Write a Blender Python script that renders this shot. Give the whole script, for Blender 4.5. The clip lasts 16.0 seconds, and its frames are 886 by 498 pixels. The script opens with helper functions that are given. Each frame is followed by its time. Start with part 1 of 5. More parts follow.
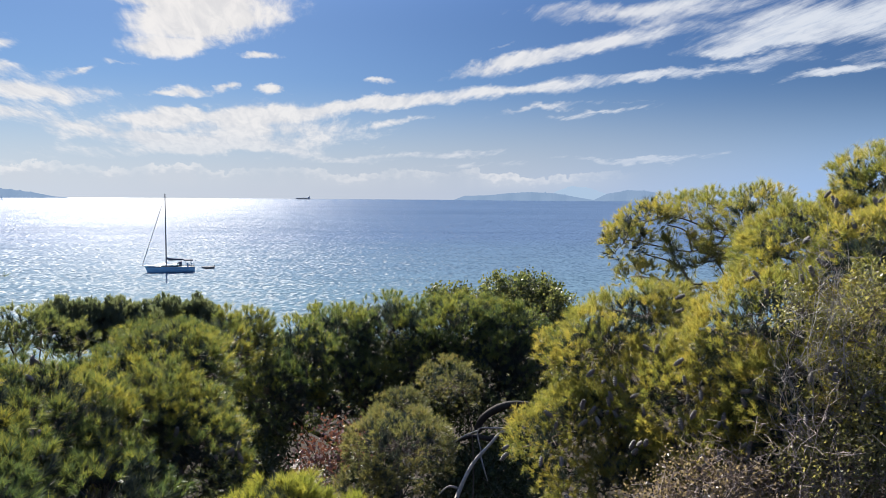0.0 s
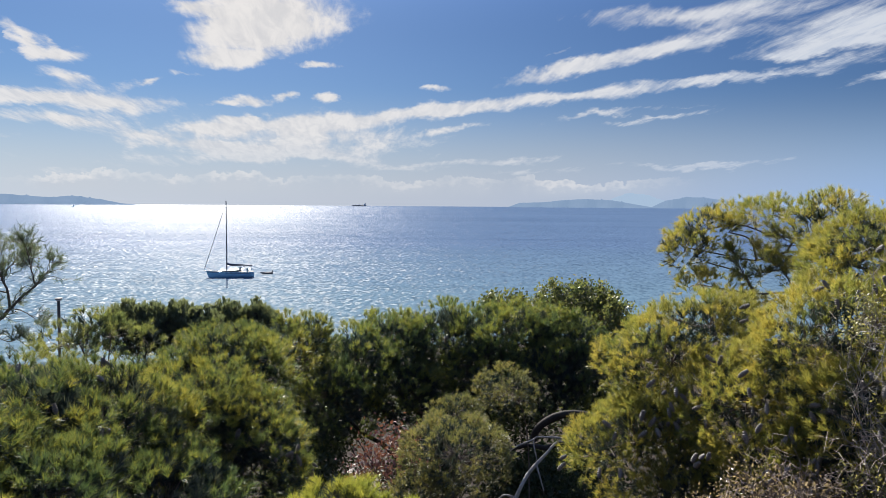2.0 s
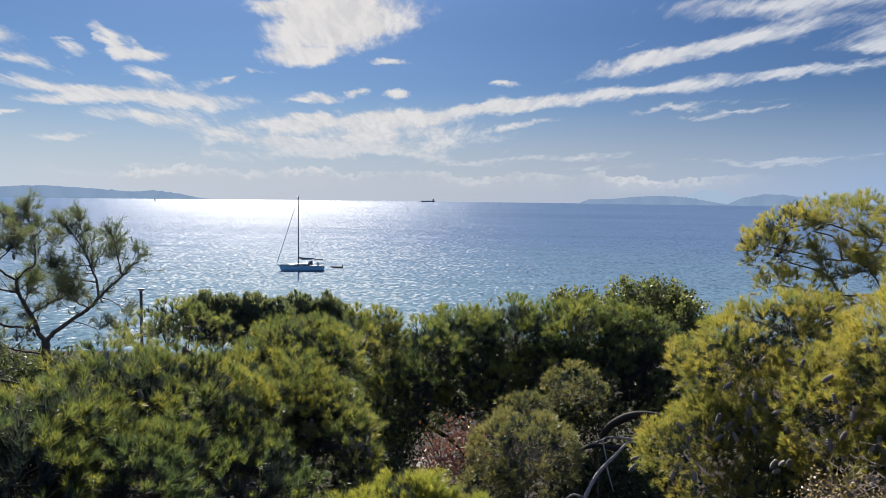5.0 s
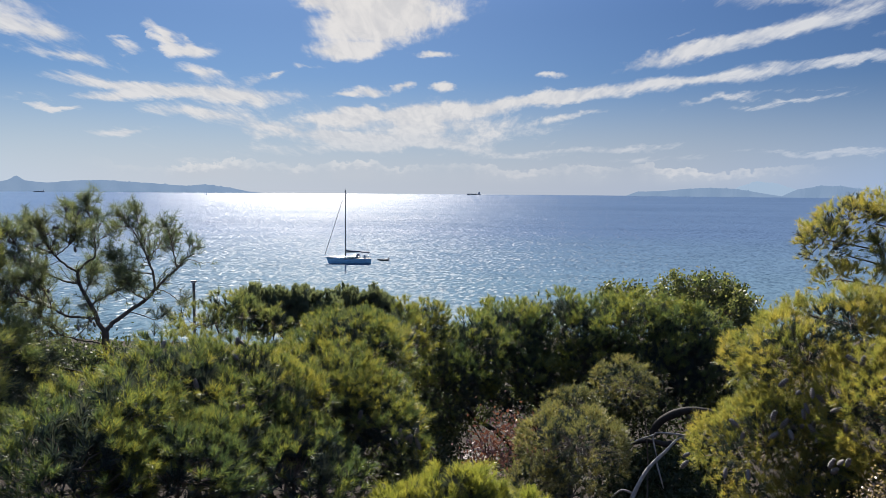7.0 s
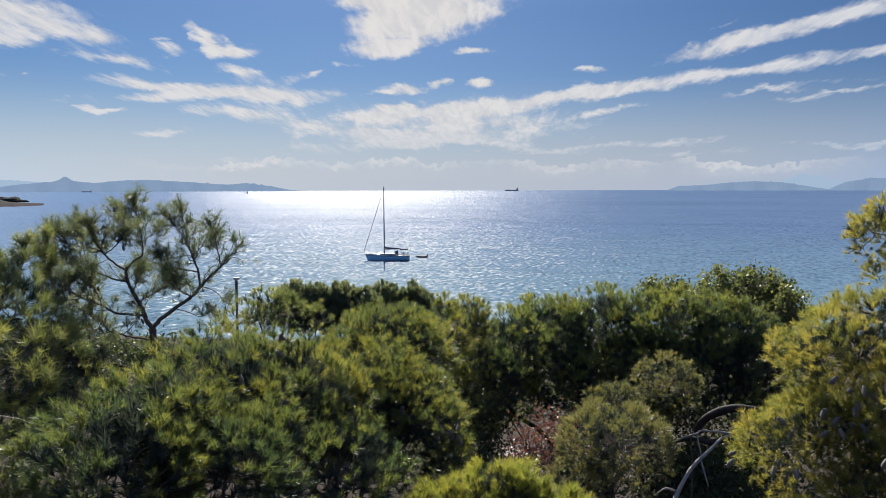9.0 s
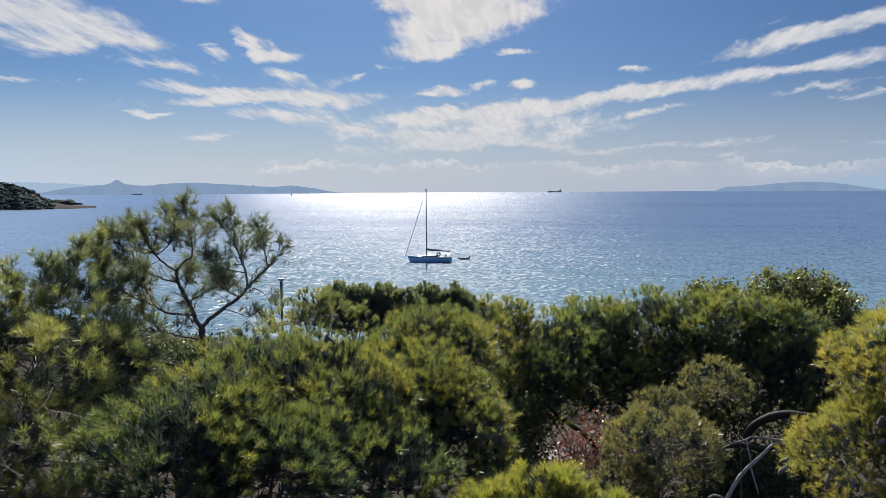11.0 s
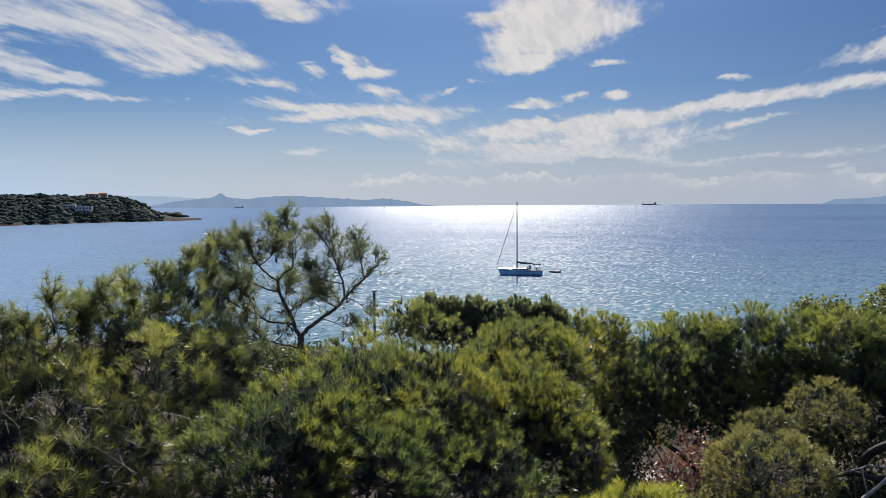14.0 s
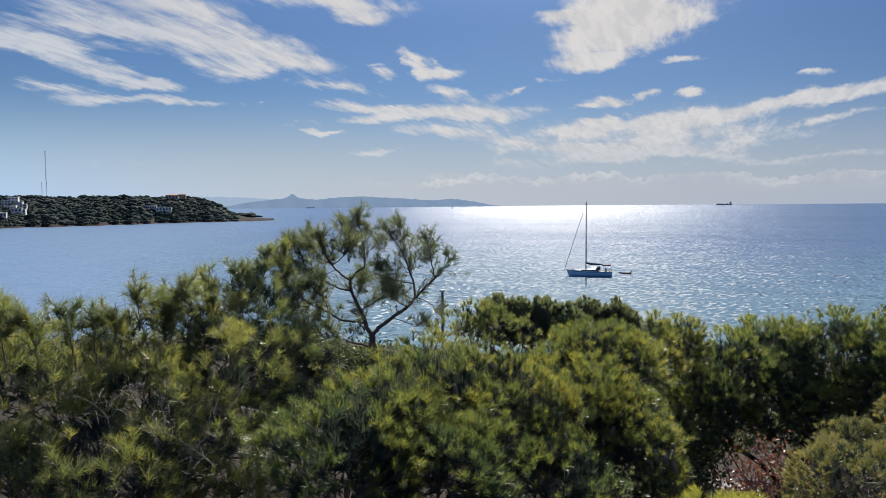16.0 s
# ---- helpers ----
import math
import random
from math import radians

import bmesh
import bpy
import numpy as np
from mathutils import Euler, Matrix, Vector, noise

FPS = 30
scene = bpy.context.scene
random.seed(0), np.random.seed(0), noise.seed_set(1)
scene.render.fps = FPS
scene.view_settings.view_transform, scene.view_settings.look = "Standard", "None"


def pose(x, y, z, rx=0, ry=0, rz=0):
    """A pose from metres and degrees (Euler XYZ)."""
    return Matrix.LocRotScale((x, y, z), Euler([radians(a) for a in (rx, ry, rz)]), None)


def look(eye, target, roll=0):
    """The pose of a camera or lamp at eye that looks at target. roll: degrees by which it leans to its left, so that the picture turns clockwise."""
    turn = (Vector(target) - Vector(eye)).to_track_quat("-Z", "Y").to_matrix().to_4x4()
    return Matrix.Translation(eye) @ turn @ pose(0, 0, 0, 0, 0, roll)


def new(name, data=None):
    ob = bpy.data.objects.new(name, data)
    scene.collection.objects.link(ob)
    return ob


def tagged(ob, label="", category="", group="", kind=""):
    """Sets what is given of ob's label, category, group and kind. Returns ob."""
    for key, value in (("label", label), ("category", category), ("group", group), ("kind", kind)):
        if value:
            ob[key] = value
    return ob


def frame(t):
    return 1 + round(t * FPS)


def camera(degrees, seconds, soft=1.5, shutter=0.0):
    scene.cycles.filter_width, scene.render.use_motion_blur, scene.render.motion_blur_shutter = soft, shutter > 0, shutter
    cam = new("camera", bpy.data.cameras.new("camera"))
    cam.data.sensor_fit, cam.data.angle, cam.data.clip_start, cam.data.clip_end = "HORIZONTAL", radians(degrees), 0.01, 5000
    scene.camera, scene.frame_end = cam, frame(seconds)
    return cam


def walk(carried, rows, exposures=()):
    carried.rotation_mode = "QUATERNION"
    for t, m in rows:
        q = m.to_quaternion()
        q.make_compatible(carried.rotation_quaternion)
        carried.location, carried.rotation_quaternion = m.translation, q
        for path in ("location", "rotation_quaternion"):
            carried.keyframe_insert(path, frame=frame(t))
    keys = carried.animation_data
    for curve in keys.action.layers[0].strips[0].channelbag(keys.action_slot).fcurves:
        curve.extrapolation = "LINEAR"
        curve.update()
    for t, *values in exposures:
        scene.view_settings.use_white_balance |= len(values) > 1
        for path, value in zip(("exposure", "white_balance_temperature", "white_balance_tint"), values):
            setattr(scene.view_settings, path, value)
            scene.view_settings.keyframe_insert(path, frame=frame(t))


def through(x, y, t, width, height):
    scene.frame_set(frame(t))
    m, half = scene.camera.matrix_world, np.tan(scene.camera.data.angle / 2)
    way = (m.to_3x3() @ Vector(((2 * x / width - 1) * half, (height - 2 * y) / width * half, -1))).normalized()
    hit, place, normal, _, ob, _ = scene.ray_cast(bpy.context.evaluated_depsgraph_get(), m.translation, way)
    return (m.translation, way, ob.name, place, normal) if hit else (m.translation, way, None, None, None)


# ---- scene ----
# ------------------------------------------------------------------ camera
EYE, ARM = 18.0, 0.28          # eye above the sea; the camera swings at arm's length round its holder
cam = camera(61.8, 16.0, soft=0.8)
# seconds, yaw to the left, pitch, roll
TURNS = [
    (0.0, 0.01, -4.01, 0.38),
    (0.5, 1.08, -3.88, 0.36),
    (1.0, 2.16, -3.74, 0.38),
    (1.5, 3.21, -3.60, 0.38),
    (2.0, 4.24, -3.50, 0.39),
    (2.5, 5.22, -3.45, 0.43),
    (3.0, 6.12, -3.46, 0.47),
    (3.5, 6.97, -3.51, 0.54),
    (4.0, 7.79, -3.60, 0.61),
    (6.5, 12.14, -4.31, 0.56),
    (7.0, 13.03, -4.44, 0.46),
    (7.5, 13.85, -4.55, 0.33),
    (8.0, 14.61, -4.63, 0.18),
    (8.5, 15.31, -4.68, 0.01),
    (9.0, 16.00, -4.72, -0.12),
    (11.5, 20.29, -4.45, -0.33),
    (12.0, 21.41, -4.28, -0.36),
    (12.5, 22.58, -4.06, -0.36),
    (13.0, 23.80, -3.85, -0.36),
    (13.5, 24.99, -3.69, -0.37),
    (14.0, 26.26, -3.55, -0.35),
    (14.5, 27.55, -3.48, -0.35),
    (15.0, 28.86, -3.44, -0.36),
    (15.5, 30.17, -3.45, -0.43),
    (16.0, 31.49, -3.49, -0.46),
]


def held(yaw, pitch, roll):
    a = radians(yaw)
    return pose(-ARM * math.sin(a), ARM * math.cos(a), EYE, 0, 0, yaw) @ pose(0, 0, 0, 90 + pitch) @ pose(0, 0, 0, 0, 0, roll)


# the film darkens a little as the sun's glitter comes to the middle of the picture
walk(cam, [(t, held(yaw, pitch, roll)) for t, yaw, pitch, roll in TURNS], exposures=[(0.0, 1.54), (1.5, 1.45), (4.0, 1.36), (9.0, 1.32), (13.0, 1.26), (16.0, 1.2)])

# ------------------------------------------------------------------ sun and sky
SUN_AZ, SUN_EL = 20.6, 38.0    # degrees to the left of +y, and above the sea
sun_way = Vector((-math.sin(radians(SUN_AZ)) * math.cos(radians(SUN_EL)),
                  math.cos(radians(SUN_AZ)) * math.cos(radians(SUN_EL)), math.sin(radians(SUN_EL))))
sun_data = bpy.data.lights.new("sun", "SUN")
sun_data.energy, sun_data.angle, sun_data.color = 4.8, radians(0.55), (1.0, 0.94, 0.84)
sun = new("sun", sun_data)
sun.matrix_world = look(sun_way * 900, (0, 0, 0))

world = bpy.data.worlds.new("sky")
scene.world = world
world.use_nodes = True
wt = world.node_tree
wt.nodes.clear()


def wmath(op, a, b=0.0, c=0.0, clamp=False):
    n = wt.nodes.new("ShaderNodeMath")
    n.operation, n.use_clamp = op, clamp
    for slot, value in zip(n.inputs, (a, b, c)):
        if isinstance(value, (int, float)):
            slot.default_value = value
        else:
            wt.links.new(value, slot)
    return n.outputs[0]


def wcombine(x, y, z=0.0):
    n = wt.nodes.new("ShaderNodeCombineXYZ")
    for slot, value in zip(n.inputs, (x, y, z)):
        if isinstance(value, (int, float)):
            slot.default_value = value
        else:
            wt.links.new(value, slot)
    return n.outputs[0]


def wnoise(vector, scale, detail, rough, distortion=0.0):
    n = wt.nodes.new("ShaderNodeTexNoise")
    n.inputs["Scale"].default_value, n.inputs["Detail"].default_value = scale, detail
    n.inputs["Roughness"].default_value, n.inputs["Distortion"].default_value = rough, distortion
    wt.links.new(vector, n.inputs["Vector"])
    return n.outputs[0]


def wramp(value, low, high, to_low=0.0, to_high=1.0):
    n = wt.nodes.new("ShaderNodeMapRange")
    n.interpolation_type = "SMOOTHSTEP"
    wt.links.new(value, n.inputs[0])
    for slot, number in zip(n.inputs[1:5], (low, high, to_low, to_high)):
        slot.default_value = number
    return n.outputs[0]


def wmix(factor, a, b, blend="MIX"):
    n = wt.nodes.new("ShaderNodeMix")
    n.data_type, n.blend_type = "RGBA", blend
    for slot, value in zip((n.inputs[0], n.inputs[6], n.inputs[7]), (factor, a, b)):
        if isinstance(value, (int, float, tuple)):
            slot.default_value = value
        else:
            wt.links.new(value, slot)
    return n.outputs[2]


sky = wt.nodes.new("ShaderNodeTexSky")
sky.sky_type, sky.sun_disc = "NISHITA", False
sky.sun_elevation, sky.sun_rotation = radians(SUN_EL), radians(-SUN_AZ)
sky.altitude, sky.air_density, sky.dust_density, sky.ozone_density = 20, 1.0, 0.5, 3.0
way = wt.nodes.new("ShaderNodeTexCoord").outputs["Generated"]
split = wt.nodes.new("ShaderNodeSeparateXYZ")
wt.links.new(way, split.inputs[0])
dx, dy, dz = split.outputs
azimuth = wmath("MULTIPLY", wmath("ARCTAN2", wmath("MULTIPLY", dx, -1.0), dy), 180 / math.pi)
height = wmath("MULTIPLY", wmath("ARCSINE", dz), 180 / math.pi)
flat = wcombine(azimuth, height)
# the clouds' edges wander: two scales of warping
up_safe = wmath("ADD", wmath("MAXIMUM", dz, 0.0), 0.10)
ceiling_way = wcombine(wmath("DIVIDE", dx, up_safe), wmath("DIVIDE", dy, up_safe))
warp_a = wnoise(wcombine(wmath("MULTIPLY", azimuth, 0.18), wmath("MULTIPLY", height, 0.42)), 1.0, 5.0, 0.6)
warp_b = wnoise(wcombine(wmath("MULTIPLY", azimuth, 0.2), wmath("MULTIPLY", height, 0.4), 7.3), 1.0, 5.0, 0.6)
bent = wcombine(wmath("ADD", azimuth, wmath("MULTIPLY", wmath("SUBTRACT", warp_a, 0.5), 5.0)),
                wmath("ADD", height, wmath("MULTIPLY", wmath("SUBTRACT", warp_b, 0.6), 2.1)))
thickness = None


def cloud(az, el, half_width, half_height, tilt=0.0, dense=1.0):
    """A cloud round a place of the sky, in degrees; tilt turns its long way up towards the right."""
    global thickness
    place = wt.nodes.new("ShaderNodeMapping")
    place.vector_type = "TEXTURE"
    place.inputs["Location"].default_value = (az, el, 0)
    place.inputs["Rotation"].default_value = (0, 0, radians(-tilt))
    place.inputs["Scale"].default_value = (half_width * 1.55, half_height * 1.22, 1)
    wt.links.new(bent, place.inputs["Vector"])
    ball = wt.nodes.new("ShaderNodeTexGradient")
    ball.gradient_type = "SPHERICAL"
    wt.links.new(place.outputs[0], ball.inputs[0])
    amount = wmath("MULTIPLY", ball.outputs["Fac"], dense)
    thickness = amount if thickness is None else wmath("ADD", thickness, amount)


# the ragged tall cloud and the small ones round it
cloud(20.60, 10.17, 2.76, 0.77, 0, 1.4)
cloud(18.24, 11.93, 4.52, 1.63, 4, 1.5)
cloud(17.28, 13.72, 5.41, 1.92, 2, 1.5)
cloud(23.15, 13.45, 1.82, 0.58, -2, 0.85)
cloud(33.62, 10.60, 1.27, 0.72, -57, 1.05)
cloud(31.63, 9.71, 1.80, 0.53, 0, 1.1)
cloud(32.33, 10.57, 0.82, 0.38, -31, 0.8)
cloud(18.97, 7.34, 1.92, 0.48, 4, 1.3)
cloud(16.11, 7.80, 0.86, 0.38, 8, 1.3)
cloud(12.30, 7.73, 1.00, 0.53, 7, 1.7)
cloud(14.01, 10.12, 1.94, 0.34, 1, 1.2)
cloud(4.70, 8.38, 1.51, 0.29, 2, 1)
cloud(3.93, 5.39, 2.28, 0.34, 7, 0.9)
cloud(23.25, 8.97, 1.52, 0.29, -2, 0.8)
cloud(21.22, 7.03, 0.94, 0.24, 4, 0.8)
cloud(36.10, 9.33, 1.27, 0.29, 2, 0.6)
cloud(36.60, 10.08, 0.69, 0.19, -1, 0.6)
# streaks that meet under the sun
cloud(37.49, 7.24, 3.17, 0.62, -2, 1.2)
cloud(36.65, 6.31, 4.56, 0.48, 4, 1.2)
cloud(29.07, 6.74, 5.36, 0.96, -1, 1.3)
cloud(30.54, 8.14, 1.91, 0.58, -5, 1.1)
cloud(26.02, 8.15, 1.58, 0.38, 17, 1.1)
cloud(31.23, 5.31, 4.01, 0.62, 1, 1.15)
cloud(26.08, 4.30, 4.38, 0.77, -5, 1.2)
cloud(21.47, 5.39, 3.17, 0.72, 4, 1.15)
cloud(19.77, 6.13, 1.23, 0.29, -2, 0.8)
# the broad cream bank
cloud(14.06, 4.61, 8.00, 1.44, 0, 1.3)
cloud(13.96, 6.03, 4.84, 0.96, 1, 1.25)
cloud(16.53, 3.47, 5.55, 0.67, -1, 1)
cloud(6.30, 6.64, 5.08, 0.72, 9, 1.2)
cloud(20.42, 3.94, 2.46, 0.58, -2, 1)
# long streaks climbing away from the sun
cloud(-4.31, 9.63, 5.70, 0.72, 10, 1.2)
cloud(-13.17, 11.32, 6.71, 0.87, 9, 1.1)
cloud(-5.19, 7.85, 9.73, 0.67, 5, 1.3)
cloud(-20.04, 9.02, 7.45, 0.53, 4, 1.15)
cloud(-14.52, 13.45, 8.09, 0.96, 1, 1.25)
cloud(-23.43, 10.97, 7.56, 1.06, -1, 0.9)
cloud(-26.78, 12.18, 6.32, 1.06, 2, 0.9)
cloud(-22.12, 10.31, 3.57, 0.48, 2, 0.9)
cloud(-7.65, 6.63, 4.88, 0.34, 8, 1.05)
cloud(-11.75, 6.32, 3.99, 0.29, 5, 1)
cloud(-14.24, 7.06, 1.42, 0.19, 1, 0.7)
cloud(-27.99, 8.47, 4.25, 0.29, 3, 0.95)
cloud(-15.52, 2.56, 5.76, 0.24, 1, 0.8)
cloud(-4.76, 11.28, 1.45, 0.34, 23, 0.65)
cloud(-33.09, 10.77, 4.04, 1.92, 7, 1.1)
# the fan of streaks on the sun's other side
cloud(51.83, 13.54, 7.06, 1.92, 3, 1.35)
cloud(47.23, 11.30, 6.50, 1.54, 0, 1.35)
cloud(46.90, 9.63, 2.80, 0.72, 0, 1.1)
cloud(57.07, 11.99, 4.19, 0.67, -1, 0.9)
cloud(41.30, 10.03, 3.06, 0.72, -6, 1.2)
cloud(39.13, 8.75, 3.20, 0.53, -4, 1.15)
cloud(58.78, 10.54, 3.65, 0.96, -3, 1.2)
cloud(55.62, 9.01, 3.74, 0.82, -14, 1.2)
cloud(52.30, 8.29, 2.22, 0.43, 0, 1.1)
cloud(50.49, 7.30, 2.89, 0.34, -1, 1.1)
cloud(59.17, 8.02, 2.72, 0.62, -8, 1.1)
cloud(55.30, 7.11, 3.84, 0.43, -1, 1.1)
cloud(38.72, 14.61, 5.32, 0.87, -2, 1.3)
cloud(36.62, 13.42, 2.97, 0.67, -3, 1.2)
cloud(40.42, 5.24, 1.25, 0.19, 0, 0.7)
cloud(35.90, 3.90, 1.96, 0.34, 2, 0.6)
cloud(55.25, 3.00, 4.05, 0.43, -2, 0.5)
cloud(45.66, 7.25, 0.59, 0.19, 1, 1.1)
cloud(65.44, 10.66, 4.59, 1.92, 4, 1.1)
cloud(36.29, 9.66, 1.48, 0.34, -9, 0.6)
# thin layers low over the horizon
cloud(35.83, 3.87, 1.70, 0.29, 2, 0.6)
cloud(40.54, 5.33, 1.08, 0.19, 3, 0.6)
cloud(-0.48, 3.02, 4.32, 0.34, -0, 1.2)
cloud(7.08, 2.76, 4.52, 0.48, -1, 0.9)
cloud(-13.57, 2.63, 3.68, 0.29, 1, 0.8)
cloud(19.83, 2.94, 10.53, 0.58, -0, 0.7)
cloud(30.54, 1.86, 2.75, 0.43, 2, 0.9)
cloud(-1.83, 2.12, 3.58, 0.34, -0, 0.7)
thickness = wmath("MINIMUM", thickness, 1.7)
# unseen high veils added over the rest of the sky to fill the shade
veil = wramp(wnoise(ceiling_way, 0.8, 7.0, 0.62, 0.6), 0.42, 0.66, 0.05, 0.6)
outside = wmath("MULTIPLY", wramp(height, 15.0, 24.0), veil)
# streaks run along the wind, away over the sea
wind = radians(12.0)
across = wmath("ADD", wmath("MULTIPLY", wmath("DIVIDE", dx, up_safe), math.cos(wind)), wmath("MULTIPLY", wmath("DIVIDE", dy, up_safe), math.sin(wind)))
along = wmath("SUBTRACT", wmath("MULTIPLY", wmath("DIVIDE", dy, up_safe), math.cos(wind)), wmath("MULTIPLY", wmath("DIVIDE", dx, up_safe), math.sin(wind)))
grain = wnoise(wcombine(wmath("MULTIPLY", across, 3.4), wmath("MULTIPLY", along, 1.0)), 1.0, 10.0, 0.64, 0.35)
wisps = wnoise(wcombine(wmath("MULTIPLY", across, 15.0), wmath("MULTIPLY", along, 3.2)), 1.0, 8.0, 0.62, 0.8)
fluff = wmath("ADD", thickness, wmath("MULTIPLY", wmath("SUBTRACT", grain, 0.5), 2.5))
fluff = wmath("ADD", fluff, wmath("MULTIPLY", wmath("SUBTRACT", wisps, 0.5), 0.75))
cover = wmath("MULTIPLY", wramp(fluff, 0.26, 1.15, 0.0, 0.92), wramp(height, 1.2, 5.5, 0.4, 1.0))
cover = wmath("MULTIPLY", cover, wramp(thickness, 0.0, 0.12))
cover = wmath("MAXIMUM", cover, outside)
# near the sun the clouds shine warmer
to_sun = wt.nodes.new("ShaderNodeVectorMath")
to_sun.operation = "DOT_PRODUCT"
wt.links.new(way, to_sun.inputs[0])
to_sun.inputs[1].default_value = sun_way
glow = wramp(to_sun.outputs["Value"], 0.62, 0.98)
low_glow = wramp(to_sun.outputs["Value"], 0.46, 0.80)
cloud_light = wmix(glow, (5.2, 5.5, 6.05, 1), (6.7, 6.35, 6.0, 1))
cloud_dim = wmix(glow, (4.25, 4.75, 5.65, 1), (5.5, 5.3, 5.15, 1))
body = wramp(wmath("ADD", wmath("MULTIPLY", wisps, 0.5), wmath("MULTIPLY", grain, 0.5)), 0.4, 0.6)
cloud_colour = wmix(body, cloud_dim, cloud_light)
mist = wramp(height, -0.5, 9.0, 0.92, 0.0)
tone = wmix(wramp(height, 12.0, 40.0), (0.23, 0.32, 0.46, 1), (1.2, 1.5, 2.05, 1))
# the clear sky deepens away from the sun's side
side = wt.nodes.new("ShaderNodeMapRange")
wt.links.new(dx, side.inputs[0])
for slot, number in zip(side.inputs[1:5], (-0.9, 0.5, 1.18, 0.76)):
    slot.default_value = number
blue = wmix(1.0, sky.outputs[0], tone, "MULTIPLY")
air = wmix(mist, blue, wmix(low_glow, (3.15, 4.95, 7.7, 1), (4.1, 4.5, 5.25, 1)))
deepen = wcombine(side.outputs[0], side.outputs[0], wmath("POWER", side.outputs[0], 0.8))
air = wmix(1.0, air, deepen, "MULTIPLY")
# heaped clouds far out: crisp bright tops over a dull grey base
bank = wmath("ADD", wmath("MULTIPLY", wnoise(wcombine(azimuth, 0.0, 5.0), 0.16, 2.0, 0.5), 3.6), wmath("MULTIPLY", wnoise(wcombine(azimuth, height, 2.0), 1.3, 5.0, 0.6), 1.5))
under_top = wmath("SUBTRACT", wmath("SUBTRACT", bank, 0.55), height)
heaps = wmath("MULTIPLY", wramp(under_top, 0.0, 0.14), wramp(height, 0.2, 1.3))
heaps = wmath("MULTIPLY", heaps, wramp(wnoise(wcombine(azimuth, 3.0), 0.17, 3.0, 0.6), 0.4, 0.6, 0.2, 1.0))
heaps = wmath("MULTIPLY", heaps, wmath("MULTIPLY", wramp(azimuth, -16.0, -6.0), wramp(azimuth, 40.0, 31.0)))
puffs = wnoise(wcombine(azimuth, wmath("MULTIPLY", height, 1.8), 9.0), 1.6, 5.0, 0.6)
lit_top = wramp(wmath("ADD", under_top, wmath("MULTIPLY", wmath("SUBTRACT", puffs, 0.5), 1.6)), 0.1, 0.75, 1.0, 0.0)
heap_colour = wmix(lit_top, wmix(low_glow, (3.5, 4.4, 5.7, 1), (4.3, 4.6, 5.1, 1)), wmix(low_glow, (4.9, 5.4, 6.1, 1), (6.2, 6.1, 6.1, 1)))
air = wmix(wmath("MULTIPLY", heaps, 0.6), air, heap_colour)
seen = wmix(cover, air, cloud_colour)
background = wt.nodes.new("ShaderNodeBackground")
background.inputs["Strength"].default_value = 0.05
wt.links.new(seen, background.inputs["Color"])
wt.links.new(background.outputs[0], wt.nodes.new("ShaderNodeOutputWorld").inputs[0])
world.cycles.sampling_method = "MANUAL"
world.cycles.sample_map_resolution = 512

# ------------------------------------------------------------------ materials


class Mat:
    """A node material and short ways to add to it."""

    def __init__(self, name):
        self.data = bpy.data.materials.new(name)
        self.data.use_nodes = True
        self.tree = self.data.node_tree
        self.bsdf = self.tree.nodes["Principled BSDF"]
        self.out = self.tree.nodes["Material Output"]

    def add(self, kind):
        return self.tree.nodes.new(kind)

    def link(self, a, b):
        self.tree.links.new(a, b)

    def coords(self, stretch=(1, 1, 1), which="Object"):
        at, place = self.add("ShaderNodeTexCoord"), self.add("ShaderNodeMapping")
        place.inputs["Scale"].default_value = stretch
        self.link(at.outputs[which], place.inputs[0])
        return place.outputs[0]

    def noise(self, scale, detail=4.0, rough=0.55, stretch=(1, 1, 1), distortion=0.0):
        n = self.add("ShaderNodeTexNoise")
        n.inputs["Scale"].default_value, n.inputs["Detail"].default_value = scale, detail
        n.inputs["Roughness"].default_value, n.inputs["Distortion"].default_value = rough, distortion
        self.link(self.coords(stretch), n.inputs["Vector"])
        return n.outputs[0]

    def ramp(self, value, *stops):
        n = self.add("ShaderNodeValToRGB")
        e = n.color_ramp.elements
        while len(e) < len(stops):
            e.new(0.5)
        for element, (place, colour) in zip(e, stops):
            element.position, element.color = place, (*colour, 1)
        self.link(value, n.inputs[0])
        return n.outputs[0]

    def mix(self, factor, a, b, blend="MIX"):
        n = self.add("ShaderNodeMix")
        n.data_type, n.blend_type = "RGBA", blend
        for slot, value in zip((n.inputs[0], n.inputs[6], n.inputs[7]), (factor, a, b)):
            if isinstance(value, (int, float, tuple)):
                slot.default_value = value if not isinstance(value, tuple) else (*value, 1)
            else:
                self.link(value, slot)
        return n.outputs[2]

    def math(self, op, a, b=0.0):
        n = self.add("ShaderNodeMath")
        n.operation = op
        for slot, value in zip(n.inputs, (a, b)):
            if isinstance(value, (int, float)):
                slot.default_value = value
            else:
                self.link(value, slot)
        return n.outputs[0]

    def bump(self, value, strength, distance):
        n = self.add("ShaderNodeBump")
        n.inputs["Strength"].default_value, n.inputs["Distance"].default_value = strength, distance
        self.link(value, n.inputs["Height"])
        self.link(n.outputs[0], self.bsdf.inputs["Normal"])
        return n

    def colour(self, value):
        slot = self.bsdf.inputs["Base Color"]
        if isinstance(value, tuple):
            slot.default_value = (*value, 1)
        else:
            self.link(value, slot)
        return self

    def rough(self, value, specular=0.5):
        self.bsdf.inputs["Roughness"].default_value = value
        self.bsdf.inputs["Specular IOR Level"].default_value = specular
        return self


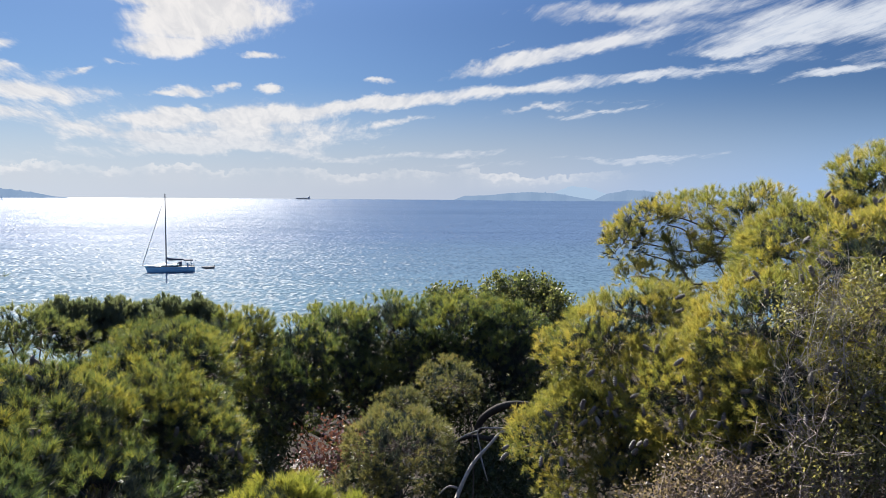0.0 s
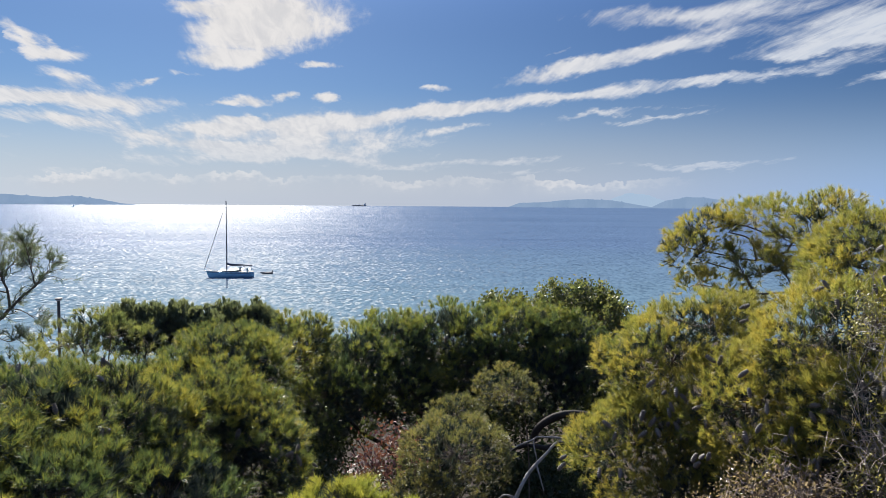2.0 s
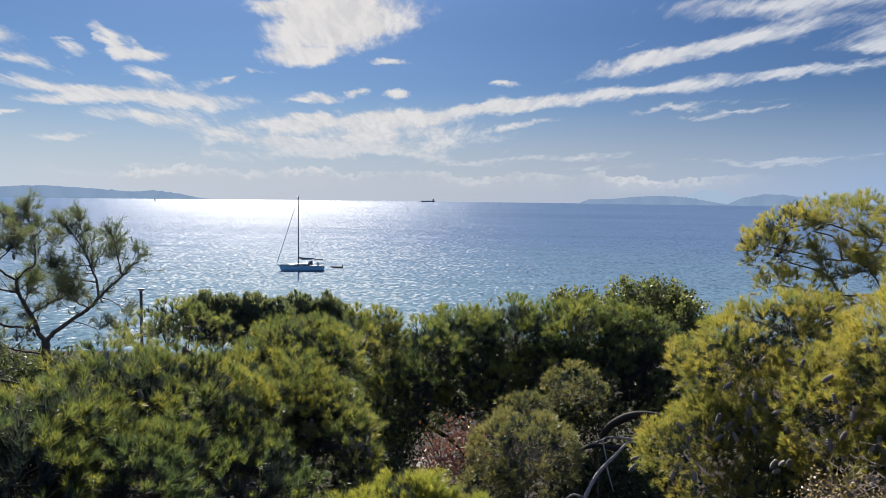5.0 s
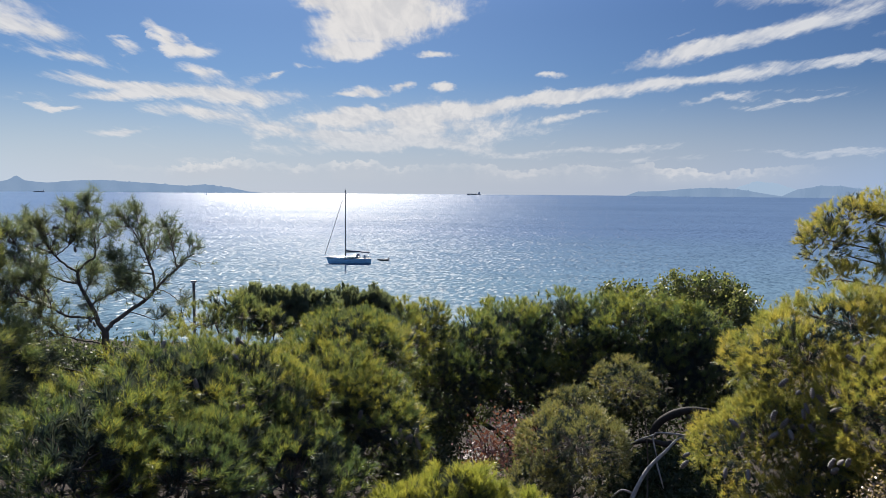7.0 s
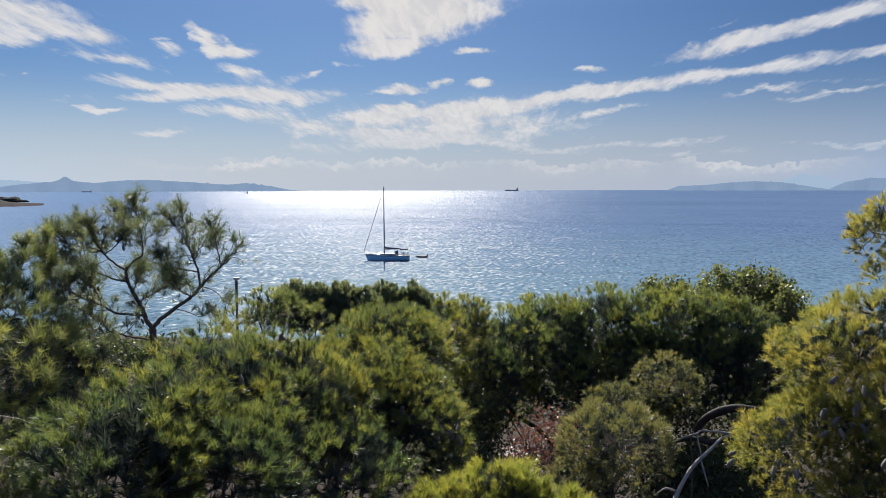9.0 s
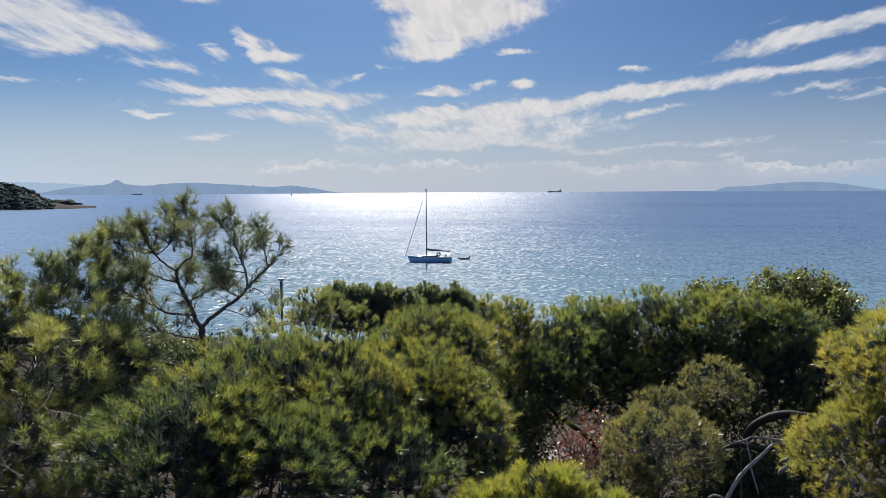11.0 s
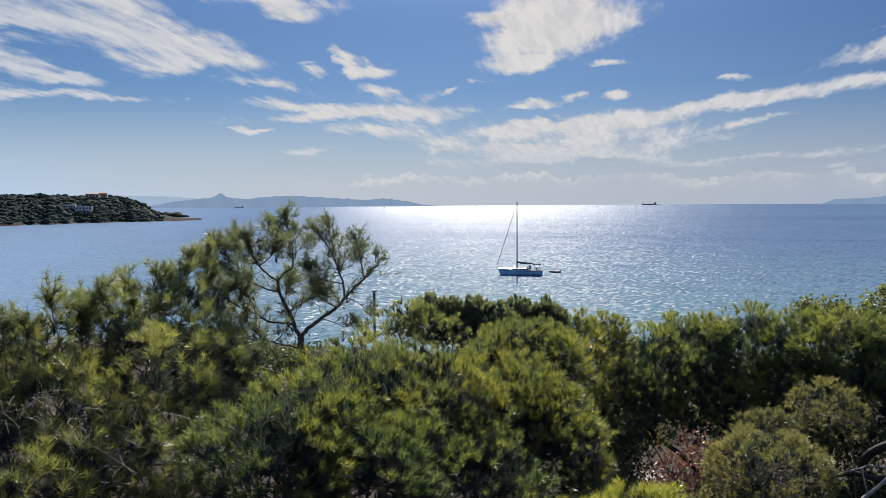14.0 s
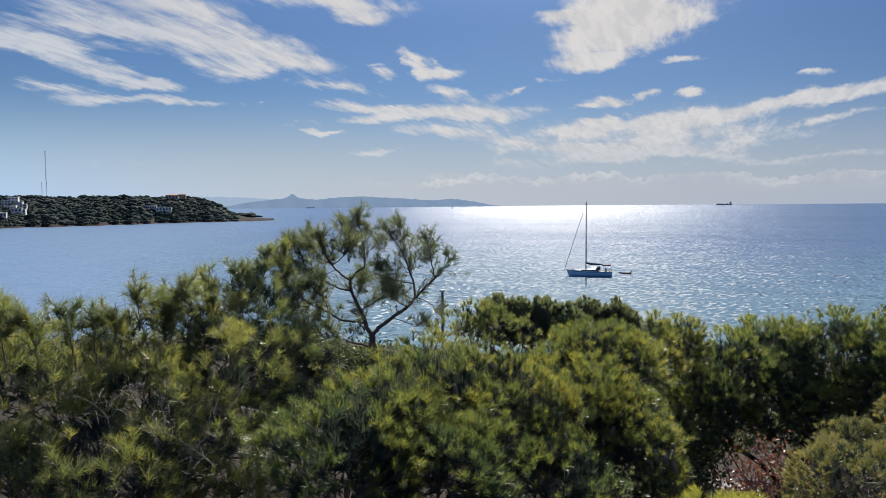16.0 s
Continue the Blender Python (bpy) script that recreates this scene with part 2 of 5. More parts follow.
def plain(name, colour, rough=0.5, metal=0.0, vary=0.15, scale=6.0, specular=0.5):
    m = Mat(name)
    low, high = tuple(c * (1 - vary) for c in colour), tuple(min(1, c * (1 + vary)) for c in colour)
    m.colour(m.ramp(m.noise(scale, 6, 0.6), (0.3, low), (0.7, high))).rough(rough, specular)
    m.bsdf.inputs["Metallic"].default_value = metal
    return m.data


def leafy(name, dark, mid, light, through=0.5, patch=1.6, shine=0.7):
    """Needles or leaves: patches of older and younger green, a little of the sun shining through."""
    m = Mat(name)
    island = m.add("ShaderNodeNewGeometry").outputs["Random Per Island"]
    big, small = m.noise(patch, 3, 0.6), m.noise(patch * 4.5, 3, 0.6)
    value = m.math("ADD", m.math("MULTIPLY", big, 0.55), m.math("MULTIPLY", small, 0.3))
    value = m.math("ADD", value, m.math("MULTIPLY", island, 0.2))
    colour = m.ramp(value, (0.36, dark), (0.52, mid), (0.66, light))
    m.colour(colour).rough(0.42, shine)
    lit = m.add("ShaderNodeBsdfTranslucent")
    m.link(m.mix(1.0, colour, (1.9, 1.9, 1.05), "MULTIPLY"), lit.inputs["Color"])
    both = m.add("ShaderNodeMixShader")
    both.inputs[0].default_value = through
    m.link(m.bsdf.outputs[0], both.inputs[1])
    m.link(lit.outputs[0], both.inputs[2])
    m.link(both.outputs[0], m.out.inputs["Surface"])
    return m.data


def bark(name, low, high, scale=9.0):
    m = Mat(name)
    grain = m.noise(scale, 8, 0.7, (1, 1, 0.35), 0.6)
    m.colour(m.ramp(grain, (0.3, low), (0.7, high))).rough(0.85, 0.2)
    m.bump(grain, 0.6, 0.02)
    return m.data


NEEDLES_GOLD = leafy("needles_yellow_green", (0.064, 0.086, 0.036), (0.155, 0.152, 0.048), (0.27, 0.212, 0.064), 0.57, 2.6)
NEEDLES_GREEN = leafy("needles_green", (0.02, 0.042, 0.036), (0.088, 0.108, 0.04), (0.24, 0.208, 0.05), 0.46)
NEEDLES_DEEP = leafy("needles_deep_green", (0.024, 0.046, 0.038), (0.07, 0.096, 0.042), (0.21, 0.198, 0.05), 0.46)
NEEDLES_GREY = leafy("needles_grey_green", (0.04, 0.066, 0.044), (0.11, 0.126, 0.056), (0.225, 0.212, 0.08), 0.48)
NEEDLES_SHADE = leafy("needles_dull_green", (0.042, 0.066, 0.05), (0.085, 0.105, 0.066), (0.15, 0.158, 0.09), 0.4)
# crown shade put into the colour: dark blue-grey needles for hollows and low boughs
NEEDLES_SHADOWED = leafy("shadowed_inner_needles", (0.017, 0.03, 0.035), (0.036, 0.051, 0.053), (0.07, 0.075, 0.07), 0.22, 2.0, 0.1)
LEAVES_OLIVE = leafy("leaves_olive", (0.042, 0.053, 0.033), (0.1, 0.1, 0.05), (0.185, 0.16, 0.072), 0.46, 3.0)
LEAVES_BROAD = leafy("leaves_broad", (0.036, 0.052, 0.03), (0.078, 0.09, 0.044), (0.14, 0.138, 0.066), 0.4, 2.0, 0.15)
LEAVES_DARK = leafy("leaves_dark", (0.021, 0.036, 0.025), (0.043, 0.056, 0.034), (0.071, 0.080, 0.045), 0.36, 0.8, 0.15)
LEAVES_FEATHER = leafy("leaves_feathery", (0.05, 0.07, 0.06), (0.1, 0.12, 0.088), (0.17, 0.178, 0.12), 0.4, 0.7, 0.1)
NEEDLES_YOUNG = leafy("needles_fresh_green", (0.075, 0.1, 0.03), (0.165, 0.17, 0.042), (0.27, 0.238, 0.06), 0.54)
LEAVES_RED = leafy("leaves_red", (0.06, 0.025, 0.025), (0.11, 0.042, 0.042), (0.17, 0.08, 0.075), 0.25, 4.0)
BARK_PINE = bark("pine_bark", (0.05, 0.04, 0.034), (0.16, 0.13, 0.11))
BARK_DEAD = bark("dead_wood", (0.16, 0.15, 0.14), (0.38, 0.36, 0.33), 16)
BARK_DARK = bark("dark_bark", (0.012, 0.011, 0.011), (0.045, 0.04, 0.038))
TWIG = plain("twig", (0.13, 0.10, 0.08), 0.8, vary=0.35, scale=20)
TWIG_BROWN = plain("brown_twig", (0.34, 0.27, 0.235), 0.8, vary=0.35, scale=20)
TWIG_DRY = plain("dry_twig", (0.22, 0.20, 0.18), 0.8, vary=0.3, scale=20)
LEAVES_DRY = leafy("leaves_dry_brown", (0.11, 0.085, 0.075), (0.2, 0.155, 0.13), (0.32, 0.25, 0.21), 0.35, 5.0, 0.3)
LEAVES_SMALL = leafy("leaves_small_olive", (0.07, 0.075, 0.045), (0.135, 0.13, 0.066), (0.22, 0.2, 0.1), 0.5, 4.0, 0.3)
CONE = plain("pine_cone_scales", (0.125, 0.105, 0.09), 0.6, vary=0.3, scale=60)

# ------------------------------------------------------------------ building helpers


def mesh_object(name, mesh, material, parent=None, label=""):
    if material is not None:
        mesh.materials.append(material)
    ob = new(name, mesh)
    if parent is not None:
        ob.parent = parent
    return tagged(ob, label)


def part(name, bm, material, parent=None, label="", smooth=False):
    mesh = bpy.data.meshes.new(name)
    bm.to_mesh(mesh)
    bm.free()
    if smooth:
        mesh.shade_smooth()
    return mesh_object(name, mesh, material, parent, label)


def sheet(name, verts, faces):
    """A mesh from arrays of corners and of faces with equal numbers of sides."""
    verts, faces = np.asarray(verts, np.float32), np.asarray(faces, np.int32)
    mesh = bpy.data.meshes.new(name)
    mesh.vertices.add(len(verts))
    mesh.vertices.foreach_set("co", verts.ravel())
    n, sides = faces.shape
    mesh.loops.add(n * sides)
    mesh.loops.foreach_set("vertex_index", faces.ravel())
    mesh.polygons.add(n)
    mesh.polygons.foreach_set("loop_start", np.arange(0, n * sides, sides, dtype=np.int32))
    mesh.update(calc_edges=True)
    return mesh


def thing(name, place, label, category, group="", kind=""):
    ob = new(name)
    ob.location = place
    ob.empty_display_size = 0.2
    return tagged(ob, label, category, group, kind)


def box(bm, size, at=(0, 0, 0), bevel=0.0, turn=0.0):
    made = bmesh.ops.create_cube(bm, size=1.0, matrix=pose(*at, 0, 0, turn) @ Matrix.Diagonal((*size, 1)))
    if bevel:
        edges = {e for v in made["verts"] for e in v.link_edges}
        bmesh.ops.bevel(bm, geom=list(edges), offset=bevel, segments=2, affect="EDGES", profile=0.6)
    return bm


def unit(v):
    return v / np.maximum(np.linalg.norm(v, axis=-1, keepdims=True), 1e-9)


def tube(points, radii, sides=7):
    """Corners and quads of a round stick through the points."""
    points = np.asarray(points, float)
    along = unit(np.gradient(points, axis=0))
    side = unit(np.cross(along, (0.31, 0.17, 0.93)))
    over = np.cross(along, side)
    turn = np.linspace(0, 2 * np.pi, sides, endpoint=False)
    ring = np.cos(turn)[None, :, None] * side[:, None] + np.sin(turn)[None, :, None] * over[:, None]
    verts = (points[:, None] + ring * np.asarray(radii)[:, None, None]).reshape(-1, 3)
    i, k = np.meshgrid(np.arange(len(points) - 1), np.arange(sides), indexing="ij")
    k2 = (k + 1) % sides
    faces = np.stack([i * sides + k, i * sides + k2, (i + 1) * sides + k2, (i + 1) * sides + k], -1).reshape(-1, 4)
    return verts, faces


def joined(pieces):
    verts, faces, n = [], [], 0
    for v, f in pieces:
        verts.append(v)
        faces.append(f + n)
        n += len(v)
    return np.concatenate(verts), np.concatenate(faces)


def bent_line(a, b, rng, bend=0.12, steps=6, sag=0.0):
    """Points from a to b along a crooked way."""
    a, b = np.asarray(a, float), np.asarray(b, float)
    s = np.linspace(0, 1, steps)[:, None]
    far = np.linalg.norm(b - a)
    wander = sum(np.sin(s * np.pi * k) * rng.normal(0, bend * far * 0.6 / k, (1, 3)) for k in (1, 2, 3, 4))
    return a + (b - a) * s + wander + np.array([0, 0, sag * far]) * np.sin(np.pi * s)


def run_through(points, steps=12):
    """A smooth way through a few places."""
    p = np.asarray(points, float)
    t, q = np.arange(len(p)), np.linspace(0, len(p) - 1, steps)
    tangent = np.gradient(p, axis=0)
    i = np.minimum(q.astype(int), len(p) - 2)
    f = (q - i)[:, None]
    return ((2 * f ** 3 - 3 * f ** 2 + 1) * p[i] + (f ** 3 - 2 * f ** 2 + f) * tangent[i]
            + (3 * f ** 2 - 2 * f ** 3) * p[i + 1] + (f ** 3 - f ** 2) * tangent[i + 1])


def ground_z(x, y):
    """The slope from the terrace down to the shore."""
    a = radians(SUN_AZ)
    s = y * math.cos(a) - x * math.sin(a) + 3.0 * math.sin(x * 0.05) + 2.0 * math.sin(y * 0.08 + x * 0.11)
    z = np.interp(s, (-400, -30, 0, 9, 16, 30, 48, 62, 75, 84, 140), (40, 17.0, 13.9, 13.6, 12.8, 10.8, 8.0, 4.0, 1.2, 0.0, -6.0))
    return float(z) + 0.12 * noise.noise(Vector((x * 0.5, y * 0.5, 0)))


# ------------------------------------------------------------------ sea and land
def build_sea():
    m = Mat("sea_water")
    deep = m.noise(0.004, 4, 0.6, (0.6, 1.6, 1), 0.8)
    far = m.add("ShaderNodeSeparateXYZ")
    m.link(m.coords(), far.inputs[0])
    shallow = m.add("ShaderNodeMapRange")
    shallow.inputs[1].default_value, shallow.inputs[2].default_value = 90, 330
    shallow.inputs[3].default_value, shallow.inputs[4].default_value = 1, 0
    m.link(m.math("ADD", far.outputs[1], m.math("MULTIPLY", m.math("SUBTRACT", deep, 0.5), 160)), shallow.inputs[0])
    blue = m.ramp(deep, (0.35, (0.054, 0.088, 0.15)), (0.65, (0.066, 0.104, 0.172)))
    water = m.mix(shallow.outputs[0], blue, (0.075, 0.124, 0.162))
    # the bay in the lee of the headland is calmer
    calm = m.add("ShaderNodeMapRange")
    calm.interpolation_type = "SMOOTHSTEP"
    calm.inputs[1].default_value, calm.inputs[2].default_value = 0.55, 1.2
    m.link(m.math("DIVIDE", m.math("MULTIPLY", far.outputs[0], -1.0), m.math("ADD", m.math("ABSOLUTE", far.outputs[1]), 40.0)), calm.inputs[0])
    # wave slopes from metre-long chop down to wind ripples; far out the finest widen the gloss instead
    reach = m.add("ShaderNodeVectorMath")
    reach.operation = "LENGTH"
    m.link(m.coords(), reach.inputs[0])
    away = m.add("ShaderNodeMapRange")
    away.inputs[1].default_value, away.inputs[2].default_value = 1.9, 3.2
    m.link(m.math("LOGARITHM", reach.outputs["Value"], 10.0), away.inputs[0])
    fading = m.math("SUBTRACT", 1.0, m.math("MULTIPLY", away.outputs[0], 0.3))
    slope = None
    for scale, detail, steep, stretch, where in ((0.09, 2.0, 0.35, (0.6, 1.3, 1), None), (1.1, 9.0, 2.9, (1.0, 0.45, 1), fading)):
        n = m.add("ShaderNodeTexNoise")
        n.inputs["Scale"].default_value, n.inputs["Detail"].default_value, n.inputs["Roughness"].default_value = scale, detail, 0.7
        m.link(m.coords(stretch), n.inputs["Vector"])
        level, grown = m.add("ShaderNodeVectorMath"), m.add("ShaderNodeVectorMath")
        level.operation, grown.operation = "SUBTRACT", "MULTIPLY"
        level.inputs[1].default_value, grown.inputs[1].default_value = (0.5, 0.5, 0.5), (steep, steep, 0)
        m.link(n.outputs["Color"], level.inputs[0])
        m.link(level.outputs[0], grown.inputs[0])
        if where is not None:
            spread = m.add("ShaderNodeVectorMath")
            spread.operation = "SCALE"
            m.link(grown.outputs[0], spread.inputs[0])
            m.link(where, spread.inputs["Scale"])
            grown = spread
        if slope is None:
            slope = grown.outputs[0]
        else:
            total = m.add("ShaderNodeVectorMath")
            m.link(slope, total.inputs[0])
            m.link(grown.outputs[0], total.inputs[1])
            slope = total.outputs[0]
    up, facing = m.add("ShaderNodeVectorMath"), m.add("ShaderNodeVectorMath")
    up.inputs[1].default_value, facing.operation = (0, 0, 1), "NORMALIZE"
    eased = m.add("ShaderNodeVectorMath")
    eased.operation = "SCALE"
    m.link(slope, eased.inputs[0])
    m.link(m.math("SUBTRACT", 1.0, m.math("MULTIPLY", calm.outputs[0], 0.5)), eased.inputs["Scale"])
    m.link(eased.outputs[0], up.inputs[0])
    m.link(up.outputs[0], facing.inputs[0])
    body, mirror, edge, both = m.add("ShaderNodeBsdfDiffuse"), m.add("ShaderNodeBsdfGlossy"), m.add("ShaderNodeFresnel"), m.add("ShaderNodeMixShader")
    # pale body colour in the calm bay paints in its sky reflection
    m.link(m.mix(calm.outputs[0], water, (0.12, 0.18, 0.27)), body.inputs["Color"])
    edge.inputs["IOR"].default_value = 1.33
    mirror.distribution = "BECKMANN"
    gloss = m.math("ADD", 0.37, m.math("MULTIPLY", away.outputs[0], 0.05))
    m.link(m.math("MULTIPLY", gloss, m.math("SUBTRACT", 1.0, m.math("MULTIPLY", calm.outputs[0], 0.3))), mirror.inputs["Roughness"])
    for slot in (body.inputs["Normal"], mirror.inputs["Normal"], edge.inputs["Normal"]):
        m.link(facing.outputs[0], slot)
    # long bands where the wind lies lighter or fresher
    sheen = m.add("ShaderNodeMapRange")
    sheen.interpolation_type = "SMOOTHSTEP"
    sheen.inputs[1].default_value, sheen.inputs[2].default_value = 0.3, 0.95
    m.link(m.math("DIVIDE", m.math("MULTIPLY", far.outputs[0], -1.0), m.math("ADD", m.math("ABSOLUTE", far.outputs[1]), 40.0)), sheen.inputs[0])
    bands = m.noise(0.006, 5, 0.65, (0.22, 2.4, 1), 0.5)
    shown = m.math("MULTIPLY", edge.outputs[0], m.math("ADD", 0.72, m.math("MULTIPLY", away.outputs[0], 0.28)))
    m.link(m.math("MULTIPLY", shown, m.math("ADD", m.math("ADD", 0.046, m.math("MULTIPLY", bands, 0.095)), m.math("MULTIPLY", sheen.outputs[0], 0.4))), both.inputs[0])
    m.link(body.outputs[0], both.inputs[1])
    m.link(mirror.outputs[0], both.inputs[2])
    m.link(both.outputs[0], m.out.inputs["Surface"])
    size = 5200.0
    mesh = sheet("sea", [(-size, -size, 0), (size, -size, 0), (size, size, 0), (-size, size, 0)], [(0, 1, 2, 3)])
    tagged(mesh_object("water", mesh, m.data), "blue rippled sea glittering under the sun", "sea", kind="structure")


build_sea()


# a pale gravel spot between the shrubs, sunlight put into its colour
BARE_SPOT = (-2.26, 13.7, 13.4)


def build_ground():
    m = Mat("hillside_soil")
    stones = m.noise(7.0, 8, 0.7)
    litter = m.noise(0.6, 5, 0.6)
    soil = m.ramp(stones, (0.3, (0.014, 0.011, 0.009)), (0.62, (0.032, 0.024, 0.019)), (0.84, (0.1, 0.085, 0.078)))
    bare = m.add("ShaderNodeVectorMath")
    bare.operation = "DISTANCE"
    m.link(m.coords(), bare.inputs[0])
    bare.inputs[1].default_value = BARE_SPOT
    sunlit_gravel = m.add("ShaderNodeMapRange")
    sunlit_gravel.inputs[1].default_value, sunlit_gravel.inputs[2].default_value, sunlit_gravel.inputs[3].default_value, sunlit_gravel.inputs[4].default_value = 0.3, 1.1, 1, 0
    m.link(m.math("ADD", bare.outputs["Value"], m.math("MULTIPLY", m.math("SUBTRACT", m.noise(1.6, 5, 0.65), 0.5), 3.0)), sunlit_gravel.inputs[0])
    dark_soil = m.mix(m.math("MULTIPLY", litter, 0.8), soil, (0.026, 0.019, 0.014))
    m.colour(m.mix(sunlit_gravel.outputs[0], dark_soil, m.ramp(stones, (0.47, (0.028, 0.023, 0.02)), (0.6, (0.4, 0.35, 0.33))))).rough(0.95, 0.1)
    m.bump(stones, 0.7, 0.05)
    xs = np.unique(np.concatenate([np.linspace(-420, -40, 40), np.linspace(-40, 40, 90), np.linspace(40, 420, 40)]))
    ys = np.unique(np.concatenate([np.linspace(-300, -6, 26), np.linspace(-6, 30, 60), np.linspace(30, 130, 50), np.linspace(130, 330, 20)]))
    verts = [(x, y, ground_z(x, y)) for y in ys for x in xs]
    i, j = np.meshgrid(np.arange(len(ys) - 1), np.arange(len(xs) - 1), indexing="ij")
    a = (i * len(xs) + j).ravel()
    mesh = sheet("ground", verts, np.stack([a, a + 1, a + 1 + len(xs), a + len(xs)], -1))
    mesh.shade_smooth()
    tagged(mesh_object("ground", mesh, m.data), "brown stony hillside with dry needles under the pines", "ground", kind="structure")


build_ground()


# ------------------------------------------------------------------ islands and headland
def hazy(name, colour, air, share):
    """Distant land, with the haze of lit air painted in as emission."""
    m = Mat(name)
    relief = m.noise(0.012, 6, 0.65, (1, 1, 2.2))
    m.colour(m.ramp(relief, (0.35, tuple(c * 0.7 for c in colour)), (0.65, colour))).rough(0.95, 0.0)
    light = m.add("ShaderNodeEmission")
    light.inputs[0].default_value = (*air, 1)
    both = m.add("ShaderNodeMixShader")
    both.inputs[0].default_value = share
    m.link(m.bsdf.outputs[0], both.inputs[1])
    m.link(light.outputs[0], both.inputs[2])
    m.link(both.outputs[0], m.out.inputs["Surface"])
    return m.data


def island(name, label, crest, distance, depth, material, seed):
    """A far ridge: crest gives (azimuth, height above the eye's level), in degrees."""
    rng = np.random.default_rng(seed)
    az = np.linspace(crest[0][0], crest[-1][0], 160)
    order = sorted(crest)
    el = np.interp(az, [a for a, _ in order], [e for _, e in order])
    el = el + sum(rng.uniform(-1, 1) * 0.03 / (1 + k * 0.3) * np.sin(az * k * 1.9 + rng.uniform(0, 6)) for k in range(1, 12)) * np.clip(el + 0.2, 0, 1)
    top = EYE + distance * np.tan(np.radians(el))
    rows = []
    for s, h in ((-1.0, -0.02), (-0.7, 0.28), (-0.4, 0.55), (-0.15, 0.88), (0.0, 1.0), (0.3, 0.7), (1.0, -0.02)):
        r = distance + depth * s * (0.6 + 0.4 * np.sin(az * 3.1 + seed)) * (1 if abs(s) < 1 else 1.0)
        jitter = 1 + (0 if h in (1.0, -0.02) else 1) * rng.normal(0, 0.10, len(az))
        rows.append(np.stack([-np.sin(np.radians(az)) * r, np.cos(np.radians(az)) * r, np.maximum(top, 1.0) * h * jitter], -1))
    n = len(az)
    i, j = np.meshgrid(np.arange(len(rows) - 1), np.arange(n - 1), indexing="ij")
    a = (i * n + j).ravel()
    mesh = sheet(name, np.concatenate(rows), np.stack([a, a + n, a + n + 1, a + 1], -1))
    mesh.shade_smooth()
    tagged(mesh_object(name, mesh, material), label, "island", kind="structure")


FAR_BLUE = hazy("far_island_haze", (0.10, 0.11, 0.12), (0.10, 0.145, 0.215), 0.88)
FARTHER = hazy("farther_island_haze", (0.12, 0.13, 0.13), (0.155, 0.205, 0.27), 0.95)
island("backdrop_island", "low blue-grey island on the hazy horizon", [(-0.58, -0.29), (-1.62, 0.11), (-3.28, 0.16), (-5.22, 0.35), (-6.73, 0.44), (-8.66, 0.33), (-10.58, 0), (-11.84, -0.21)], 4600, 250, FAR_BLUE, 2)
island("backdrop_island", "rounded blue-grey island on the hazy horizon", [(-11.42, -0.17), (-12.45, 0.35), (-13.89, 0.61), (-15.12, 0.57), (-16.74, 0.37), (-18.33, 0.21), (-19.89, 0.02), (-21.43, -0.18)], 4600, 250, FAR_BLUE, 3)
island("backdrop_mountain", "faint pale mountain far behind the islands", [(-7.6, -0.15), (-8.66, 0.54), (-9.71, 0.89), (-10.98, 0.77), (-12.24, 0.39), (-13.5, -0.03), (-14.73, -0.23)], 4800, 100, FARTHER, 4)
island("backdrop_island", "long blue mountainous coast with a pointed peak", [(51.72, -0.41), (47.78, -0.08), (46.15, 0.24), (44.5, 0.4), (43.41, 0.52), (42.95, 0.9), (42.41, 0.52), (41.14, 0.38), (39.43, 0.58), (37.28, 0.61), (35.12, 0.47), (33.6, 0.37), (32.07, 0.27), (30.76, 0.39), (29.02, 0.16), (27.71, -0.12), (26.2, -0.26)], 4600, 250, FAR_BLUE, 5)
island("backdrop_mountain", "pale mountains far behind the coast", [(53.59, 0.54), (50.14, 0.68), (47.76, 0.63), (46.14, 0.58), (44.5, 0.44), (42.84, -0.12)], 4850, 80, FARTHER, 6)


